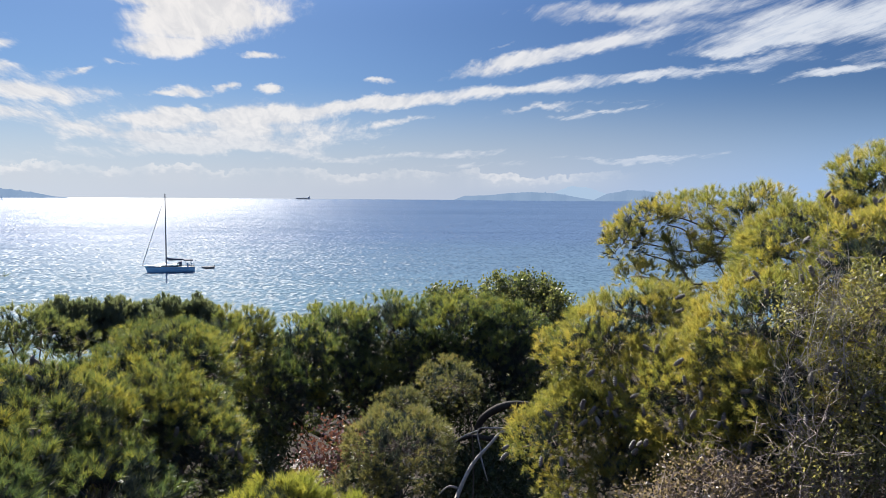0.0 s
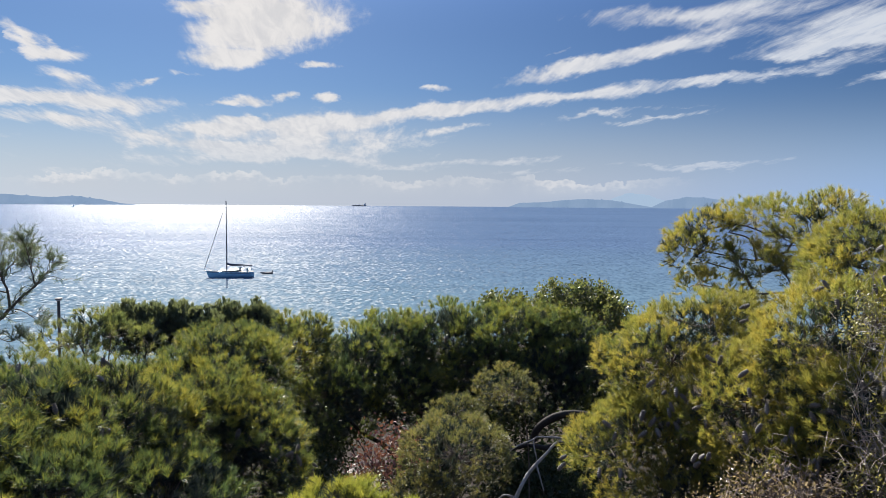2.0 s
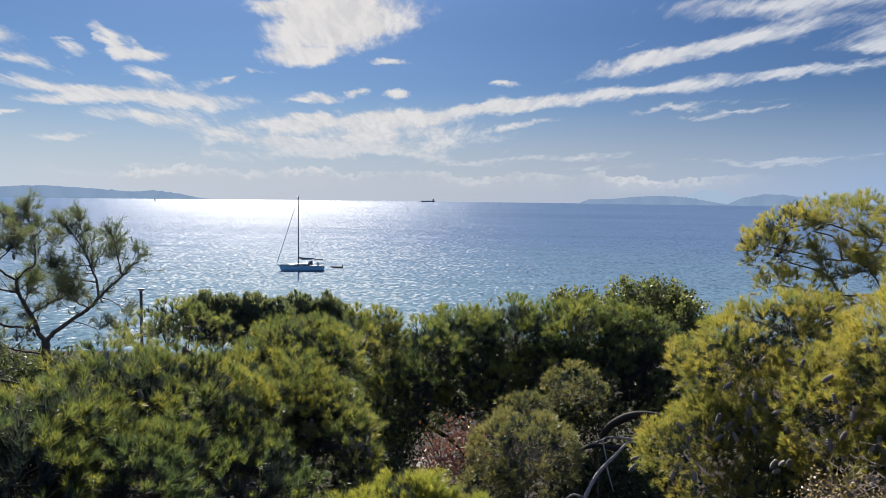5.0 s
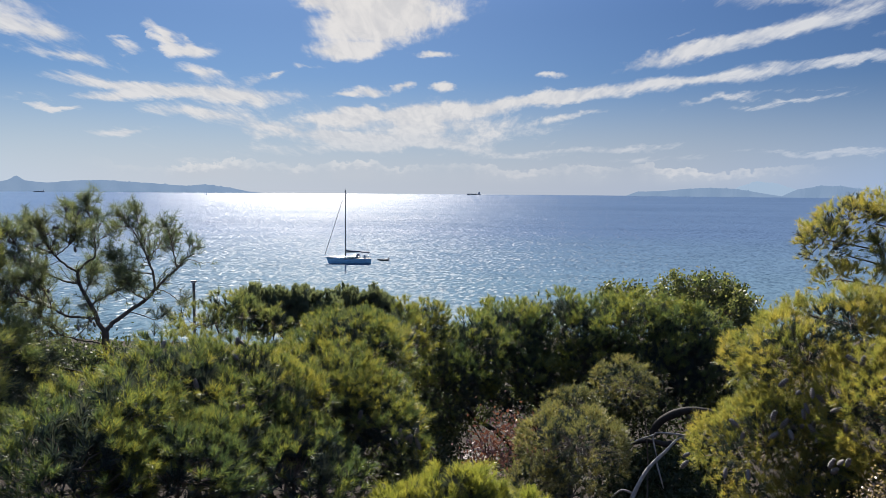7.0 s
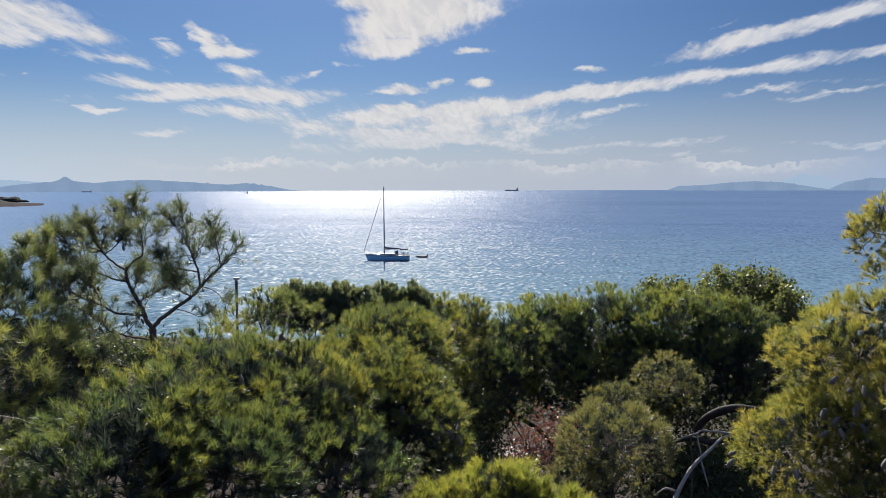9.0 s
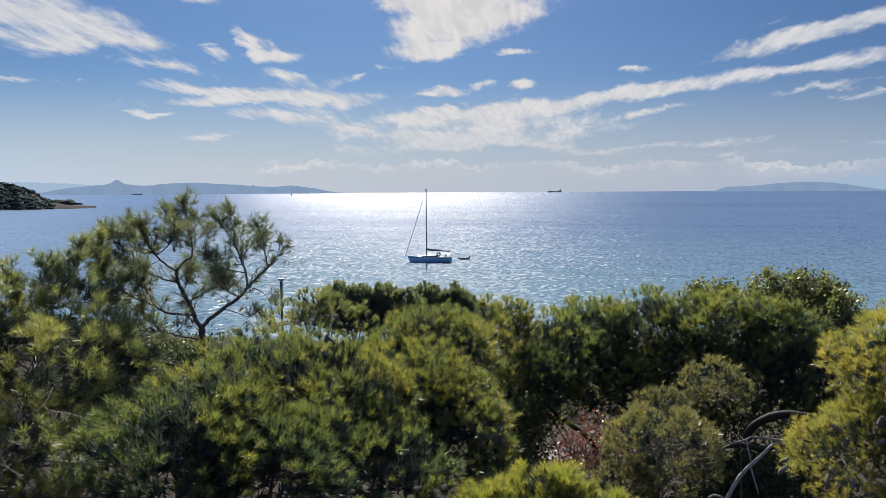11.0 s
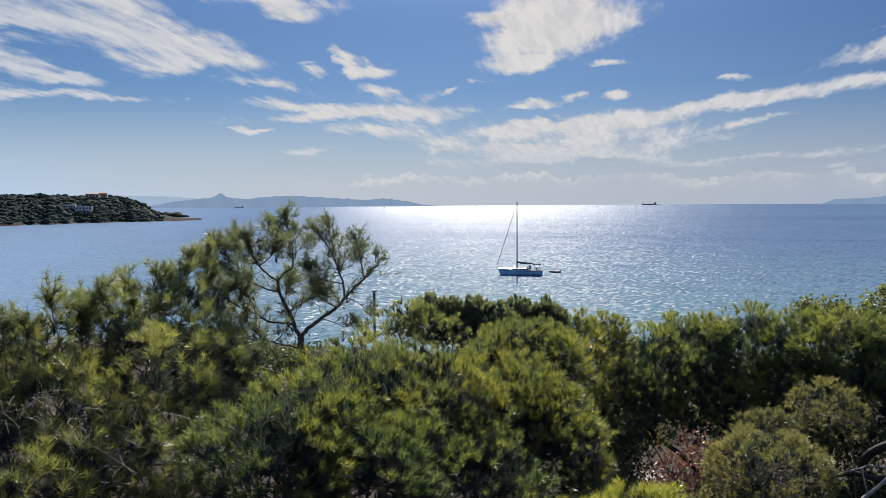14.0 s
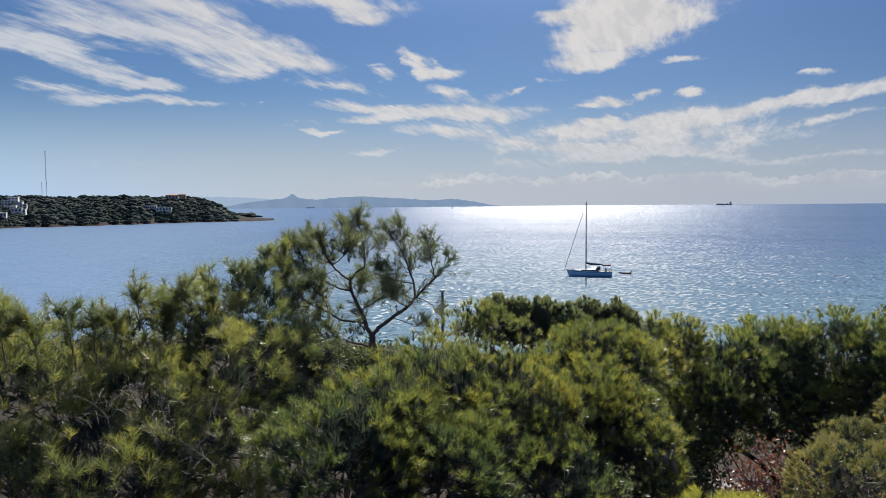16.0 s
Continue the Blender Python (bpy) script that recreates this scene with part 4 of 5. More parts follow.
forked.bough([(-4.09, 6.02, 17.38), (-4.08, 6.21, 17.48), (-4.10, 6.38, 17.55)], 0.006, 0.003, 0.9)
forked.bough([(-4.00, 6.02, 17.12), (-3.90, 6.03, 17.10), (-3.80, 6.03, 17.04), (-3.74, 6.01, 16.99)], 0.006, 0.002, 0.4)
forked.bough([(-4.03, 5.94, 17.04), (-4.03, 5.78, 17.11), (-3.99, 5.65, 17.21), (-3.95, 5.51, 17.32)], 0.007, 0.003, 0.9)
forked.bough([(-4.15, 5.86, 16.94), (-3.98, 5.81, 16.92), (-3.82, 5.76, 16.90), (-3.68, 5.70, 16.97)], 0.006, 0.002, 0.4)
forked.bough([(-4.24, 5.66, 16.80), (-4.28, 5.64, 16.86), (-4.30, 5.62, 16.95), (-4.33, 5.60, 17.04), (-4.36, 5.57, 17.13), (-4.39, 5.55, 17.22), (-4.40, 5.55, 17.31)], 0.026, 0.015, 0.45)
forked.bough([(-4.40, 5.55, 17.31), (-4.43, 5.46, 17.37), (-4.47, 5.38, 17.46), (-4.48, 5.32, 17.54), (-4.47, 5.27, 17.62), (-4.47, 5.23, 17.70)], 0.012, 0.004, 1.2)
forked.bough([(-4.40, 5.55, 17.31), (-4.35, 5.60, 17.39), (-4.31, 5.65, 17.43), (-4.32, 5.67, 17.54), (-4.34, 5.67, 17.66), (-4.37, 5.67, 17.81), (-4.40, 5.67, 17.92)], 0.012, 0.003, 1.1)
forked.bough([(-4.39, 5.55, 17.21), (-4.49, 5.52, 17.23), (-4.60, 5.48, 17.28), (-4.70, 5.45, 17.33), (-4.80, 5.41, 17.40), (-4.89, 5.38, 17.47)], 0.011, 0.003, 1.1)
forked.bough([(-4.36, 5.58, 17.12), (-4.42, 5.70, 17.18), (-4.48, 5.82, 17.26), (-4.54, 5.94, 17.31)], 0.008, 0.004, 1.2)
forked.bough([(-4.33, 5.60, 17.03), (-4.31, 5.70, 17.06), (-4.28, 5.83, 17.11), (-4.25, 5.94, 17.14), (-4.24, 6.04, 17.19)], 0.008, 0.003, 1.1)
forked.bough([(-4.45, 5.37, 17.46), (-4.32, 5.35, 17.54), (-4.22, 5.31, 17.62), (-4.14, 5.24, 17.73)], 0.006, 0.003, 1.2)
forked.bough([(-4.35, 5.71, 17.54), (-4.35, 5.83, 17.59), (-4.36, 5.95, 17.67)], 0.005, 0.002, 1)
forked.bough([(-4.36, 5.70, 17.66), (-4.41, 5.60, 17.75), (-4.42, 5.53, 17.80)], 0.005, 0.002, 1.1)
forked.bough([(-4.30, 5.62, 16.91), (-4.37, 5.59, 16.92), (-4.49, 5.52, 16.94), (-4.59, 5.47, 17.01), (-4.71, 5.39, 17.08), (-4.81, 5.33, 17.15), (-4.89, 5.28, 17.24), (-4.97, 5.24, 17.33)], 0.014, 0.004, 1)
forked.bough([(-4.58, 5.46, 17.01), (-4.54, 5.34, 17.16), (-4.52, 5.20, 17.26), (-4.51, 5.05, 17.31)], 0.007, 0.003, 1.3)
forked.bough([(-4.72, 5.40, 17.08), (-4.74, 5.25, 17.08), (-4.75, 5.11, 17.12), (-4.76, 4.96, 17.19)], 0.006, 0.003, 1.3)
forked.bough([(-4.83, 5.44, 17.39), (-4.84, 5.38, 17.53), (-4.85, 5.33, 17.61), (-4.86, 5.27, 17.66)], 0.006, 0.003, 1.4)
forked.bough([(-4.80, 5.33, 17.15), (-4.89, 5.34, 17.35), (-5.00, 5.33, 17.45), (-5.10, 5.32, 17.51)], 0.007, 0.003, 1.4)
forked.bough([(-4.69, 5.43, 17.34), (-4.77, 5.49, 17.47), (-4.85, 5.55, 17.60), (-4.94, 5.61, 17.70)], 0.006, 0.003, 1.4)
forked.bough([(-4.25, 5.66, 16.69), (-4.35, 5.62, 16.71), (-4.46, 5.57, 16.74), (-4.56, 5.52, 16.78), (-4.63, 5.50, 16.85), (-4.69, 5.49, 16.92), (-4.78, 5.44, 16.97), (-4.89, 5.39, 16.99)], 0.011, 0.003, 1)
forked.bough([(-4.43, 5.52, 16.75), (-4.31, 5.49, 16.84), (-4.21, 5.44, 16.91)], 0.005, 0.002, 0.5)
forked.bough([(-4.57, 5.53, 16.77), (-4.61, 5.41, 16.78), (-4.66, 5.28, 16.85), (-4.71, 5.14, 16.89)], 0.006, 0.003, 1.3)
forked.bough([(-4.23, 5.67, 16.64), (-4.10, 5.65, 16.66), (-4.01, 5.59, 16.63)], 0.005, 0.002, 0.3)
forked_mid = forked.finish(NEEDLES_SHADE)

# twigs and tufts that fill the golden pine's reaching arm
arm = OpenPine(golden, golden_foot, 63, BARK_PINE, 0.06, 32, 0.003)
arm.bough([(2.57, 6.9, 17.25), (2.5, 7.1, 17.45), (2.4, 7.4, 17.62)], 0.009, 0.003, 1.0, "twig")
arm.bough([(2.75, 6.39, 17.26), (2.62, 6.9, 17.42), (2.45, 7.2, 17.55)], 0.009, 0.003, 0.8, "twig")
arm.bough([(2.32, 7.2, 17.2), (2.25, 7.35, 17.4), (2.2, 7.5, 17.6)], 0.008, 0.003, 1.0, "twig")
arm.bough([(2.78, 6.7, 17.57), (2.5, 7.0, 17.45), (2.25, 7.3, 17.35)], 0.009, 0.003, 0.8, "twig")
arm.bough([(2.72, 6.5, 17.4), (2.6, 6.75, 17.62), (2.45, 7.1, 17.75)], 0.008, 0.003, 0.9, "twig")
arm.bough([(2.57, 6.9, 17.25), (2.42, 7.2, 17.12), (2.2, 7.4, 17.1)], 0.008, 0.003, 0.9, "twig")
arm.finish(NEEDLES_GOLD)

# low boughs between the pines, their shade put into the needle colour
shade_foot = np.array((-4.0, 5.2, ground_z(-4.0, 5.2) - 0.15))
shaded = OpenPine(thing("pine_tree", shade_foot, "low dark pine boughs, deep shade put into their needle colour", "pine tree"), shade_foot, 61, BARK_DARK, 0.085, 40, 0.003, 0.05)
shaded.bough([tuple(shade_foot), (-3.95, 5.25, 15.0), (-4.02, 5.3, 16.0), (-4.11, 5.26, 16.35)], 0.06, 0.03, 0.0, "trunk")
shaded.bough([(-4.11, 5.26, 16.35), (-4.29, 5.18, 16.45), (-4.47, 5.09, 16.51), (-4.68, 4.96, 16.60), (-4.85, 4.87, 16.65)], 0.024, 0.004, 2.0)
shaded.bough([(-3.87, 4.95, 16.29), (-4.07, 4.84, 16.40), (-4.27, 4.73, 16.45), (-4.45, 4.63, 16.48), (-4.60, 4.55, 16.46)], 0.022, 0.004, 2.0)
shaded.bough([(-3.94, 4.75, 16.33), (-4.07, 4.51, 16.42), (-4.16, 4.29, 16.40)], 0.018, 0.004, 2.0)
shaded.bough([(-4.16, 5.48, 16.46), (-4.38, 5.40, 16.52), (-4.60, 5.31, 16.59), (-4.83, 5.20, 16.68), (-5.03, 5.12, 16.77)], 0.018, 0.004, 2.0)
shaded.finish(NEEDLES_SHADOWED)
left_pine, left_foot, _, _ = plant("pine_tree", "shady green pine with pale bare twigs", "pine tree",
      [(-4.75, 4.54, 17.1, 0.32, 0.3, 0.28), (-4.8, 4.03, 16.91, 0.37, 0.33, 0.3), (-4.85, 3.64, 16.91, 0.38, 0.36, 0.34), (-5.1, 3.25, 16.75, 0.49, 0.41, 0.34), (-5.04, 2.96, 16.57, 0.56, 0.51, 0.47), (-4.52, 3.41, 16.55, 0.54, 0.47, 0.41),
       (-4.31, 3.98, 16.69, 0.47, 0.45, 0.43), (-4.44, 4.5, 16.78, 0.32, 0.3, 0.28), (-4.05, 3.67, 16.32, 0.48, 0.4, 0.32), (-4.33, 2.98, 16.33, 0.57, 0.46, 0.34), (-5.45, 3.05, 16.91, 0.23, 0.22, 0.2), (-4.04, 3.37, 16.03, 0.57, 0.44, 0.31), (-4.52, 2.65, 16.19, 0.57, 0.44, 0.31), (-5.45, 2.58, 16.78, 0.66, 0.66, 0.66)],
      (-4.88, 3.76), 27, NEEDLES_GREY, trunk=0.13, fill=1.5, inner=0.9, clump=0.17, tufts=6, needle=0.09, count=46, width=0.0034, spread=1.05, twig=0.005)
left_shoots = OpenPine(left_pine, left_foot, 62, TWIG, 0.08, 34, 0.0034)
left_shoots.bough([(-4.58, 4.43, 16.94), (-4.60, 4.41, 17.22), (-4.61, 4.39, 17.48)], 0.007, 0.003, 0.7, "shoot")
left_shoots.bough([(-4.73, 4.70, 16.98), (-4.70, 4.74, 17.31), (-4.66, 4.77, 17.54)], 0.007, 0.003, 0.7, "shoot")
left_shoots.bough([(-4.57, 4.14, 16.99), (-4.59, 4.12, 17.23), (-4.61, 4.10, 17.43)], 0.007, 0.003, 0.7, "shoot")
left_shoots.bough([(-4.54, 3.87, 17.00), (-4.56, 3.85, 17.20), (-4.57, 3.83, 17.42)], 0.007, 0.003, 0.7, "shoot")
left_shoots.bough([(-4.55, 3.70, 16.90), (-4.56, 3.68, 17.11), (-4.58, 3.66, 17.27)], 0.007, 0.003, 0.7, "shoot")
left_shoots.bough([(-4.56, 3.51, 17.01), (-4.59, 3.48, 17.21), (-4.60, 3.46, 17.38)], 0.007, 0.003, 0.7, "shoot")
left_shoots.bough([(-4.58, 3.32, 16.97), (-4.60, 3.29, 17.13), (-4.61, 3.28, 17.29)], 0.007, 0.003, 0.7, "shoot")
left_shoots.bough([(-4.58, 3.14, 16.97), (-4.59, 3.13, 17.12), (-4.59, 3.12, 17.27)], 0.007, 0.003, 0.7, "shoot")
left_shoots.bough([(-4.56, 2.98, 16.96), (-4.58, 2.96, 17.15), (-4.59, 2.94, 17.32)], 0.007, 0.003, 0.7, "shoot")
left_shoots.bough([(-4.67, 2.81, 16.92), (-4.68, 2.79, 17.13), (-4.69, 2.76, 17.31)], 0.007, 0.003, 0.7, "shoot")
left_shoots.bough([(-4.75, 2.65, 17.01), (-4.76, 2.63, 17.22), (-4.77, 2.61, 17.36)], 0.007, 0.003, 0.7, "shoot")
left_shoots.bough([(-4.78, 4.94, 17.04), (-4.71, 5.01, 17.33), (-4.70, 5.02, 17.58)], 0.007, 0.003, 0.7, "shoot")
left_shoots.bough([(-4.72, 4.57, 17.10), (-4.69, 4.60, 17.28), (-4.71, 4.58, 17.42)], 0.007, 0.003, 0.7, "shoot")
left_shoots.finish(NEEDLES_GREY)
plant("pine_sapling", "thin grey-green young pine before the glittering sea", "pine tree",
      [(-4.18, 7.13, 16.56, 0.31, 0.24, 0.18), (-3.85, 7.32, 16.64, 0.24, 0.21, 0.18), (-4.03, 7.22, 16.74, 0.13, 0.14, 0.15), (-4.2, 6.53, 16.5, 0.29, 0.22, 0.15), (-3.56, 7.47, 16.5, 0.13, 0.15, 0.16)], (-4.18, 7.14), 28, NEEDLES_GREY, trunk=0.05, fill=1.5, clump=0.13, tufts=5, inner=0.3)
# leaf mass added where only dark shade lies between the trunks
plant("shrub", "dark leaves added to stand for shade under the pines", "shrub",
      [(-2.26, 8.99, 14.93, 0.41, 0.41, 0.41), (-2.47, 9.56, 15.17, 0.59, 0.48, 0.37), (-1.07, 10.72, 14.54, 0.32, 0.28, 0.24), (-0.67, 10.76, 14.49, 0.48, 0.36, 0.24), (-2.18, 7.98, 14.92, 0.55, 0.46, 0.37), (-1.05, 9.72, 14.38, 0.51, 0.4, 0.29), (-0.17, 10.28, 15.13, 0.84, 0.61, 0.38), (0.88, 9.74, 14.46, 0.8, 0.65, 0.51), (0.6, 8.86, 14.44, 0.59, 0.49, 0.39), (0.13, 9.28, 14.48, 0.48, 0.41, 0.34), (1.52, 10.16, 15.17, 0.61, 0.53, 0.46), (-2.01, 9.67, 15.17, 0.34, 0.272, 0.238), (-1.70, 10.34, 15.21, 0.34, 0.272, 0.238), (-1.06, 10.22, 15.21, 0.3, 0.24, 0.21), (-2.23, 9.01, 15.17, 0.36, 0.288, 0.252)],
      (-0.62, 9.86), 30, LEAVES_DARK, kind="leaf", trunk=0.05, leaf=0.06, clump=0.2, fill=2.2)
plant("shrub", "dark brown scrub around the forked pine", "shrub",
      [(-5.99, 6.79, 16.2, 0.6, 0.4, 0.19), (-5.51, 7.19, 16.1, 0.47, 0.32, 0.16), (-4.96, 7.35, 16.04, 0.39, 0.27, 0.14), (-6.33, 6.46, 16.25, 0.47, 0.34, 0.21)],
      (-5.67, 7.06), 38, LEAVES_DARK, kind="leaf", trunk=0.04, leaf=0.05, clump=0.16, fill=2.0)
plant("shrub", "rounded grey-green shrub between the pines", "shrub", [(-0.36, 6.27, 15.89, 0.42, 0.36, 0.3), (-0.61, 6.25, 15.59, 0.23, 0.21, 0.19)], (-0.44, 6.36), 31, LEAVES_OLIVE, trunk=0.04, needle=0.05, clump=0.10, width=0.0038, tufts=7, count=24, fill=1.9, twig=0.003)
plant("shrub", "pale olive shrub under the dark pine", "shrub", [(-0.42, 7.67, 15.84, 0.24, 0.21, 0.18)], (-0.39, 7.77), 32, LEAVES_OLIVE, trunk=0.04, needle=0.05, clump=0.10, width=0.0038, tufts=7, count=24, fill=1.9, twig=0.003)
plant("shrub", "olive-brown shrub under the dark pine", "shrub", [(0.06, 8.07, 15.97, 0.28, 0.26, 0.22)], (0.02, 8.17), 33, LEAVES_OLIVE, trunk=0.04, needle=0.05, clump=0.10, width=0.0038, tufts=7, count=24, fill=1.9, twig=0.003)
plant("carob_tree", "round leafy tree standing behind the pines", "tree", [(1.48, 14.19, 16.16, 0.8, 0.63, 0.45), (1.89, 13.63, 15.76, 0.57, 0.57, 0.57), (0.15, 14.27, 16.09, 0.48, 0.36, 0.24), (0.81, 14.25, 15.86, 0.64, 0.51, 0.37)],
      (1.38, 14.2), 34, LEAVES_BROAD, kind="leaf", trunk=0.12, leaf=0.06, clump=0.105, per=24, fill=0.8, narrow=0.75)
plant("shrub", "dry red-leaved shrub on the bare soil", "shrub", [(-0.99, 7.11, 15.75, 0.18, 0.15, 0.13), (-1.11, 6.89, 15.59, 0.23, 0.17, 0.11), (-0.83, 7.13, 15.6, 0.16, 0.15, 0.14), (-1.18, 6.68, 15.57, 0.15, 0.12, 0.09)], (-1.06, 6.9), 35, LEAVES_RED, kind="leaf", trunk=0.03, fill=1.0, leaf=0.042)
plant("tamarisk", "dark feathery tree near the shore", "tree", [(-20.23, 38.25, 10.93, 0.43, 1.2, 1.38), (-19.82, 38.47, 11.04, 0.43, 1.2, 1.38), (-19.32, 38.72, 10.83, 0.43, 1.2, 1.38), (-18.81, 38.97, 10.91, 0.43, 1.2, 1.38), (-18.33, 39.2, 10.76, 0.43, 1.2, 1.38), (-17.83, 39.43, 10.94, 0.43, 1.2, 1.38), (-17.45, 39.6, 11.1, 0.43, 1.2, 1.38), (-16.96, 39.82, 10.79, 0.43, 1.2, 1.38), (-16.42, 40.04, 10.61, 0.43, 1.2, 1.38), (-15.88, 40.26, 10.44, 0.43, 1.2, 1.38)],
      (-18.17, 39.28), 36, LEAVES_FEATHER, trunk=0.3, needle=0.24, clump=0.3, width=0.024, tufts=7, count=18, twig=0.02, rise=1.6, spread=0.6, inner=0.5)
plant("tamarisk", "dark bushy tree near the shore", "tree", [(-16.17, 42.29, 11.22, 0.38, 1, 0.82), (-15.6, 42.51, 11.04, 0.38, 1, 0.82), (-14.95, 42.74, 10.79, 0.38, 1, 0.82), (-14.4, 42.93, 11.17, 0.38, 1, 0.82), (-13.91, 43.09, 10.89, 0.38, 1, 0.82), (-13.45, 43.23, 10.57, 0.38, 1, 0.82)],
      (-14.63, 42.85), 37, LEAVES_FEATHER, trunk=0.25, needle=0.24, clump=0.3, width=0.024, tufts=7, count=18, twig=0.02, rise=1.6, spread=0.6, inner=0.5)


# ------------------------------------------------------------------ cones, dead wood and dry twigs
def cone_mesh():
    """A pine cone hanging by its stalk, with rings of scales."""
    bm = bmesh.new()
    rings = []
    for k in range(12):
        s = k / 11
        r = 0.0185 * (math.sin(math.pi * min(1, 0.16 + 0.5 * s + 0.3 * s * s)) ** 0.7) * (1.08 if k % 2 else 0.9)
        rings.append([bm.verts.new((r * math.cos(a), r * math.sin(a), -0.088 * s)) for a in [2 * math.pi * (i + 0.5 * (k % 2)) / 7 for i in range(7)]])
    for low, high in zip(rings, rings[1:]):
        for i in range(7):
            bm.faces.new((low[i], low[(i + 1) % 7], high[(i + 1) % 7], high[i]))
    bm.faces.new(rings[0][::-1])
    bm.faces.new(rings[-1])
    mesh = bpy.data.meshes.new("cone")
    bm.to_mesh(mesh)
    bm.free()
    mesh.materials.append(CONE)
    return mesh


CONE_MESH = cone_mesh()


def hang_cones(tree, foot, mids, rng, number, size=1.0):
    mids = mids[mids[:, 1] < np.quantile(mids[:, 1], 0.6)]
    for i in rng.permutation(len(mids))[:number // 2]:
        for _ in range(int(rng.integers(1, 4))):
            ob = new("cone", CONE_MESH)
            ob.parent = tree
            at = mids[i] - foot + rng.normal(0, 0.04, 3)
            ob.matrix_basis = pose(*at, *(rng.normal(0, 28, 2)), rng.uniform(0, 360)) @ Matrix.Scale(size * rng.uniform(0.8, 1.15), 4)


hang_cones(forked.tree, forked_foot, forked_mid - (0, 0, 0.05), forked.rng, 90, 0.6)
hang_cones(domed, domed_foot, domed_mid - (0, 0, 0.05), domed_rng, 90, 0.9)
hang_cones(golden, golden_foot, golden_mid - (0, 0.05, 0.03), golden_rng, 296, 0.92)


def bough(parent, foot, points, thick, thin, wood, name="limb", label=""):
    line = run_through(points, 16)
    rng = np.random.default_rng(len(points) * 7 + int(thick * 1000))
    radii = np.linspace(thick, thin, len(line)) * (1 + 0.06 * rng.normal(size=len(line)))
    ob = mesh_object(name, sheet(name, *tube(line - np.asarray(foot), np.abs(radii), 9)), wood, parent, label)
    ob.data.shade_smooth()
    return ob


old_at = np.array((0.77, 8.24, 14.89))
old_tree = thing("fallen_tree", old_at, "fallen dark trunk with pale broken branches among the shrubs", "dead tree")
bough(old_tree, old_at, [(0.4, 8.47, 15.36), (0.44, 8.47, 15.49), (0.6, 8.46, 15.62), (0.85, 8.44, 15.69), (1.34, 8.57, 15.56)], 0.04, 0.045, BARK_DARK)
bough(old_tree, old_at, [(-0.01, 8.38, 15.22), (0.32, 8.37, 15.34), (0.53, 8.36, 15.32), (0.77, 8.34, 15.38), (1.3, 8.48, 15.2)], 0.018, 0.04, BARK_DARK)
bough(old_tree, old_at, [(0.71, 7.85, 15.58), (0.6, 7.76, 15.58), (0.48, 7.66, 15.48), (0.29, 7.47, 15.33), (0.14, 7.28, 15.07), (0.05, 7.28, 14.76)], 0.008, 0.026, BARK_DEAD, label="pale broken branch")
bough(old_tree, old_at, [(0.72, 7.85, 15.59), (0.51, 7.76, 15.63), (0.37, 7.77, 15.6), (0.4, 7.67, 15.41)], 0.012, 0.006, BARK_DEAD, label="pale broken branch")
bough(old_tree, old_at, [(0.37, 7.77, 15.6), (0.19, 7.68, 15.55), (0.08, 7.68, 15.46)], 0.009, 0.005, BARK_DEAD, label="pale broken branch")
bough(old_tree, old_at, [(0.19, 7.38, 15.13), (0.07, 7.28, 15.2), (-0.03, 7.28, 15.12)], 0.014, 0.006, BARK_DEAD, label="pale broken branch")
bough(old_tree, old_at, [(0.39, 7.57, 15.4), (0.43, 7.47, 15.28), (0.46, 7.47, 15.18)], 0.01, 0.004, BARK_DEAD, label="pale broken branch")


def dry_bush(label, centre, reach, seed, stems, material=TWIG_DRY, thick=1.0):
    """A leafless thicket of thin forking twigs."""
    rng = np.random.default_rng(seed)
    c, r = np.array(centre), np.array(reach)
    foot = np.array((c[0], c[1], ground_z(c[0], c[1])))
    bush = thing("dry_bush", foot, label, "bush")
    low, high, bits = [], [], []
    for _ in range(stems):
        start = c + r * (rng.uniform(-0.7, 0.7), rng.uniform(-0.6, 0.6), -1.0)
        end = c + r * unit(rng.normal(size=3) + (0, 0, 0.5)) * rng.uniform(0.6, 1.1)
        line = bent_line(start, end, rng, 0.16, 9)
        low.append(tube(line - foot, np.linspace(0.0042, 0.0016, 9) * thick, 4))
        for _ in range(7):
            k = int(rng.integers(2, 8))
            tip = line[k] + unit(rng.normal(size=3) + (line[-1] - line[0]) * 1.2) * rng.uniform(0.10, 0.32)
            side = bent_line(line[k], tip, rng, 0.2, 6)
            high.append(tube(side - foot, np.linspace(0.0024, 0.001, 6) * thick, 3))
            for _ in range(3):
                q = int(rng.integers(2, 6))
                bits.append(tube(bent_line(side[q], side[q] + rng.normal(0, 0.06, 3), rng, 0.2, 3) - foot, (0.0018, 0.0014, 0.001), 3))
    tagged(mesh_object("stem_mass", sheet("stem_mass", *joined(low)), material, bush), kind="stuff")
    tagged(mesh_object("twig_mass", sheet("twig_mass", *joined(high + bits)), material, bush), kind="stuff")
    return bush


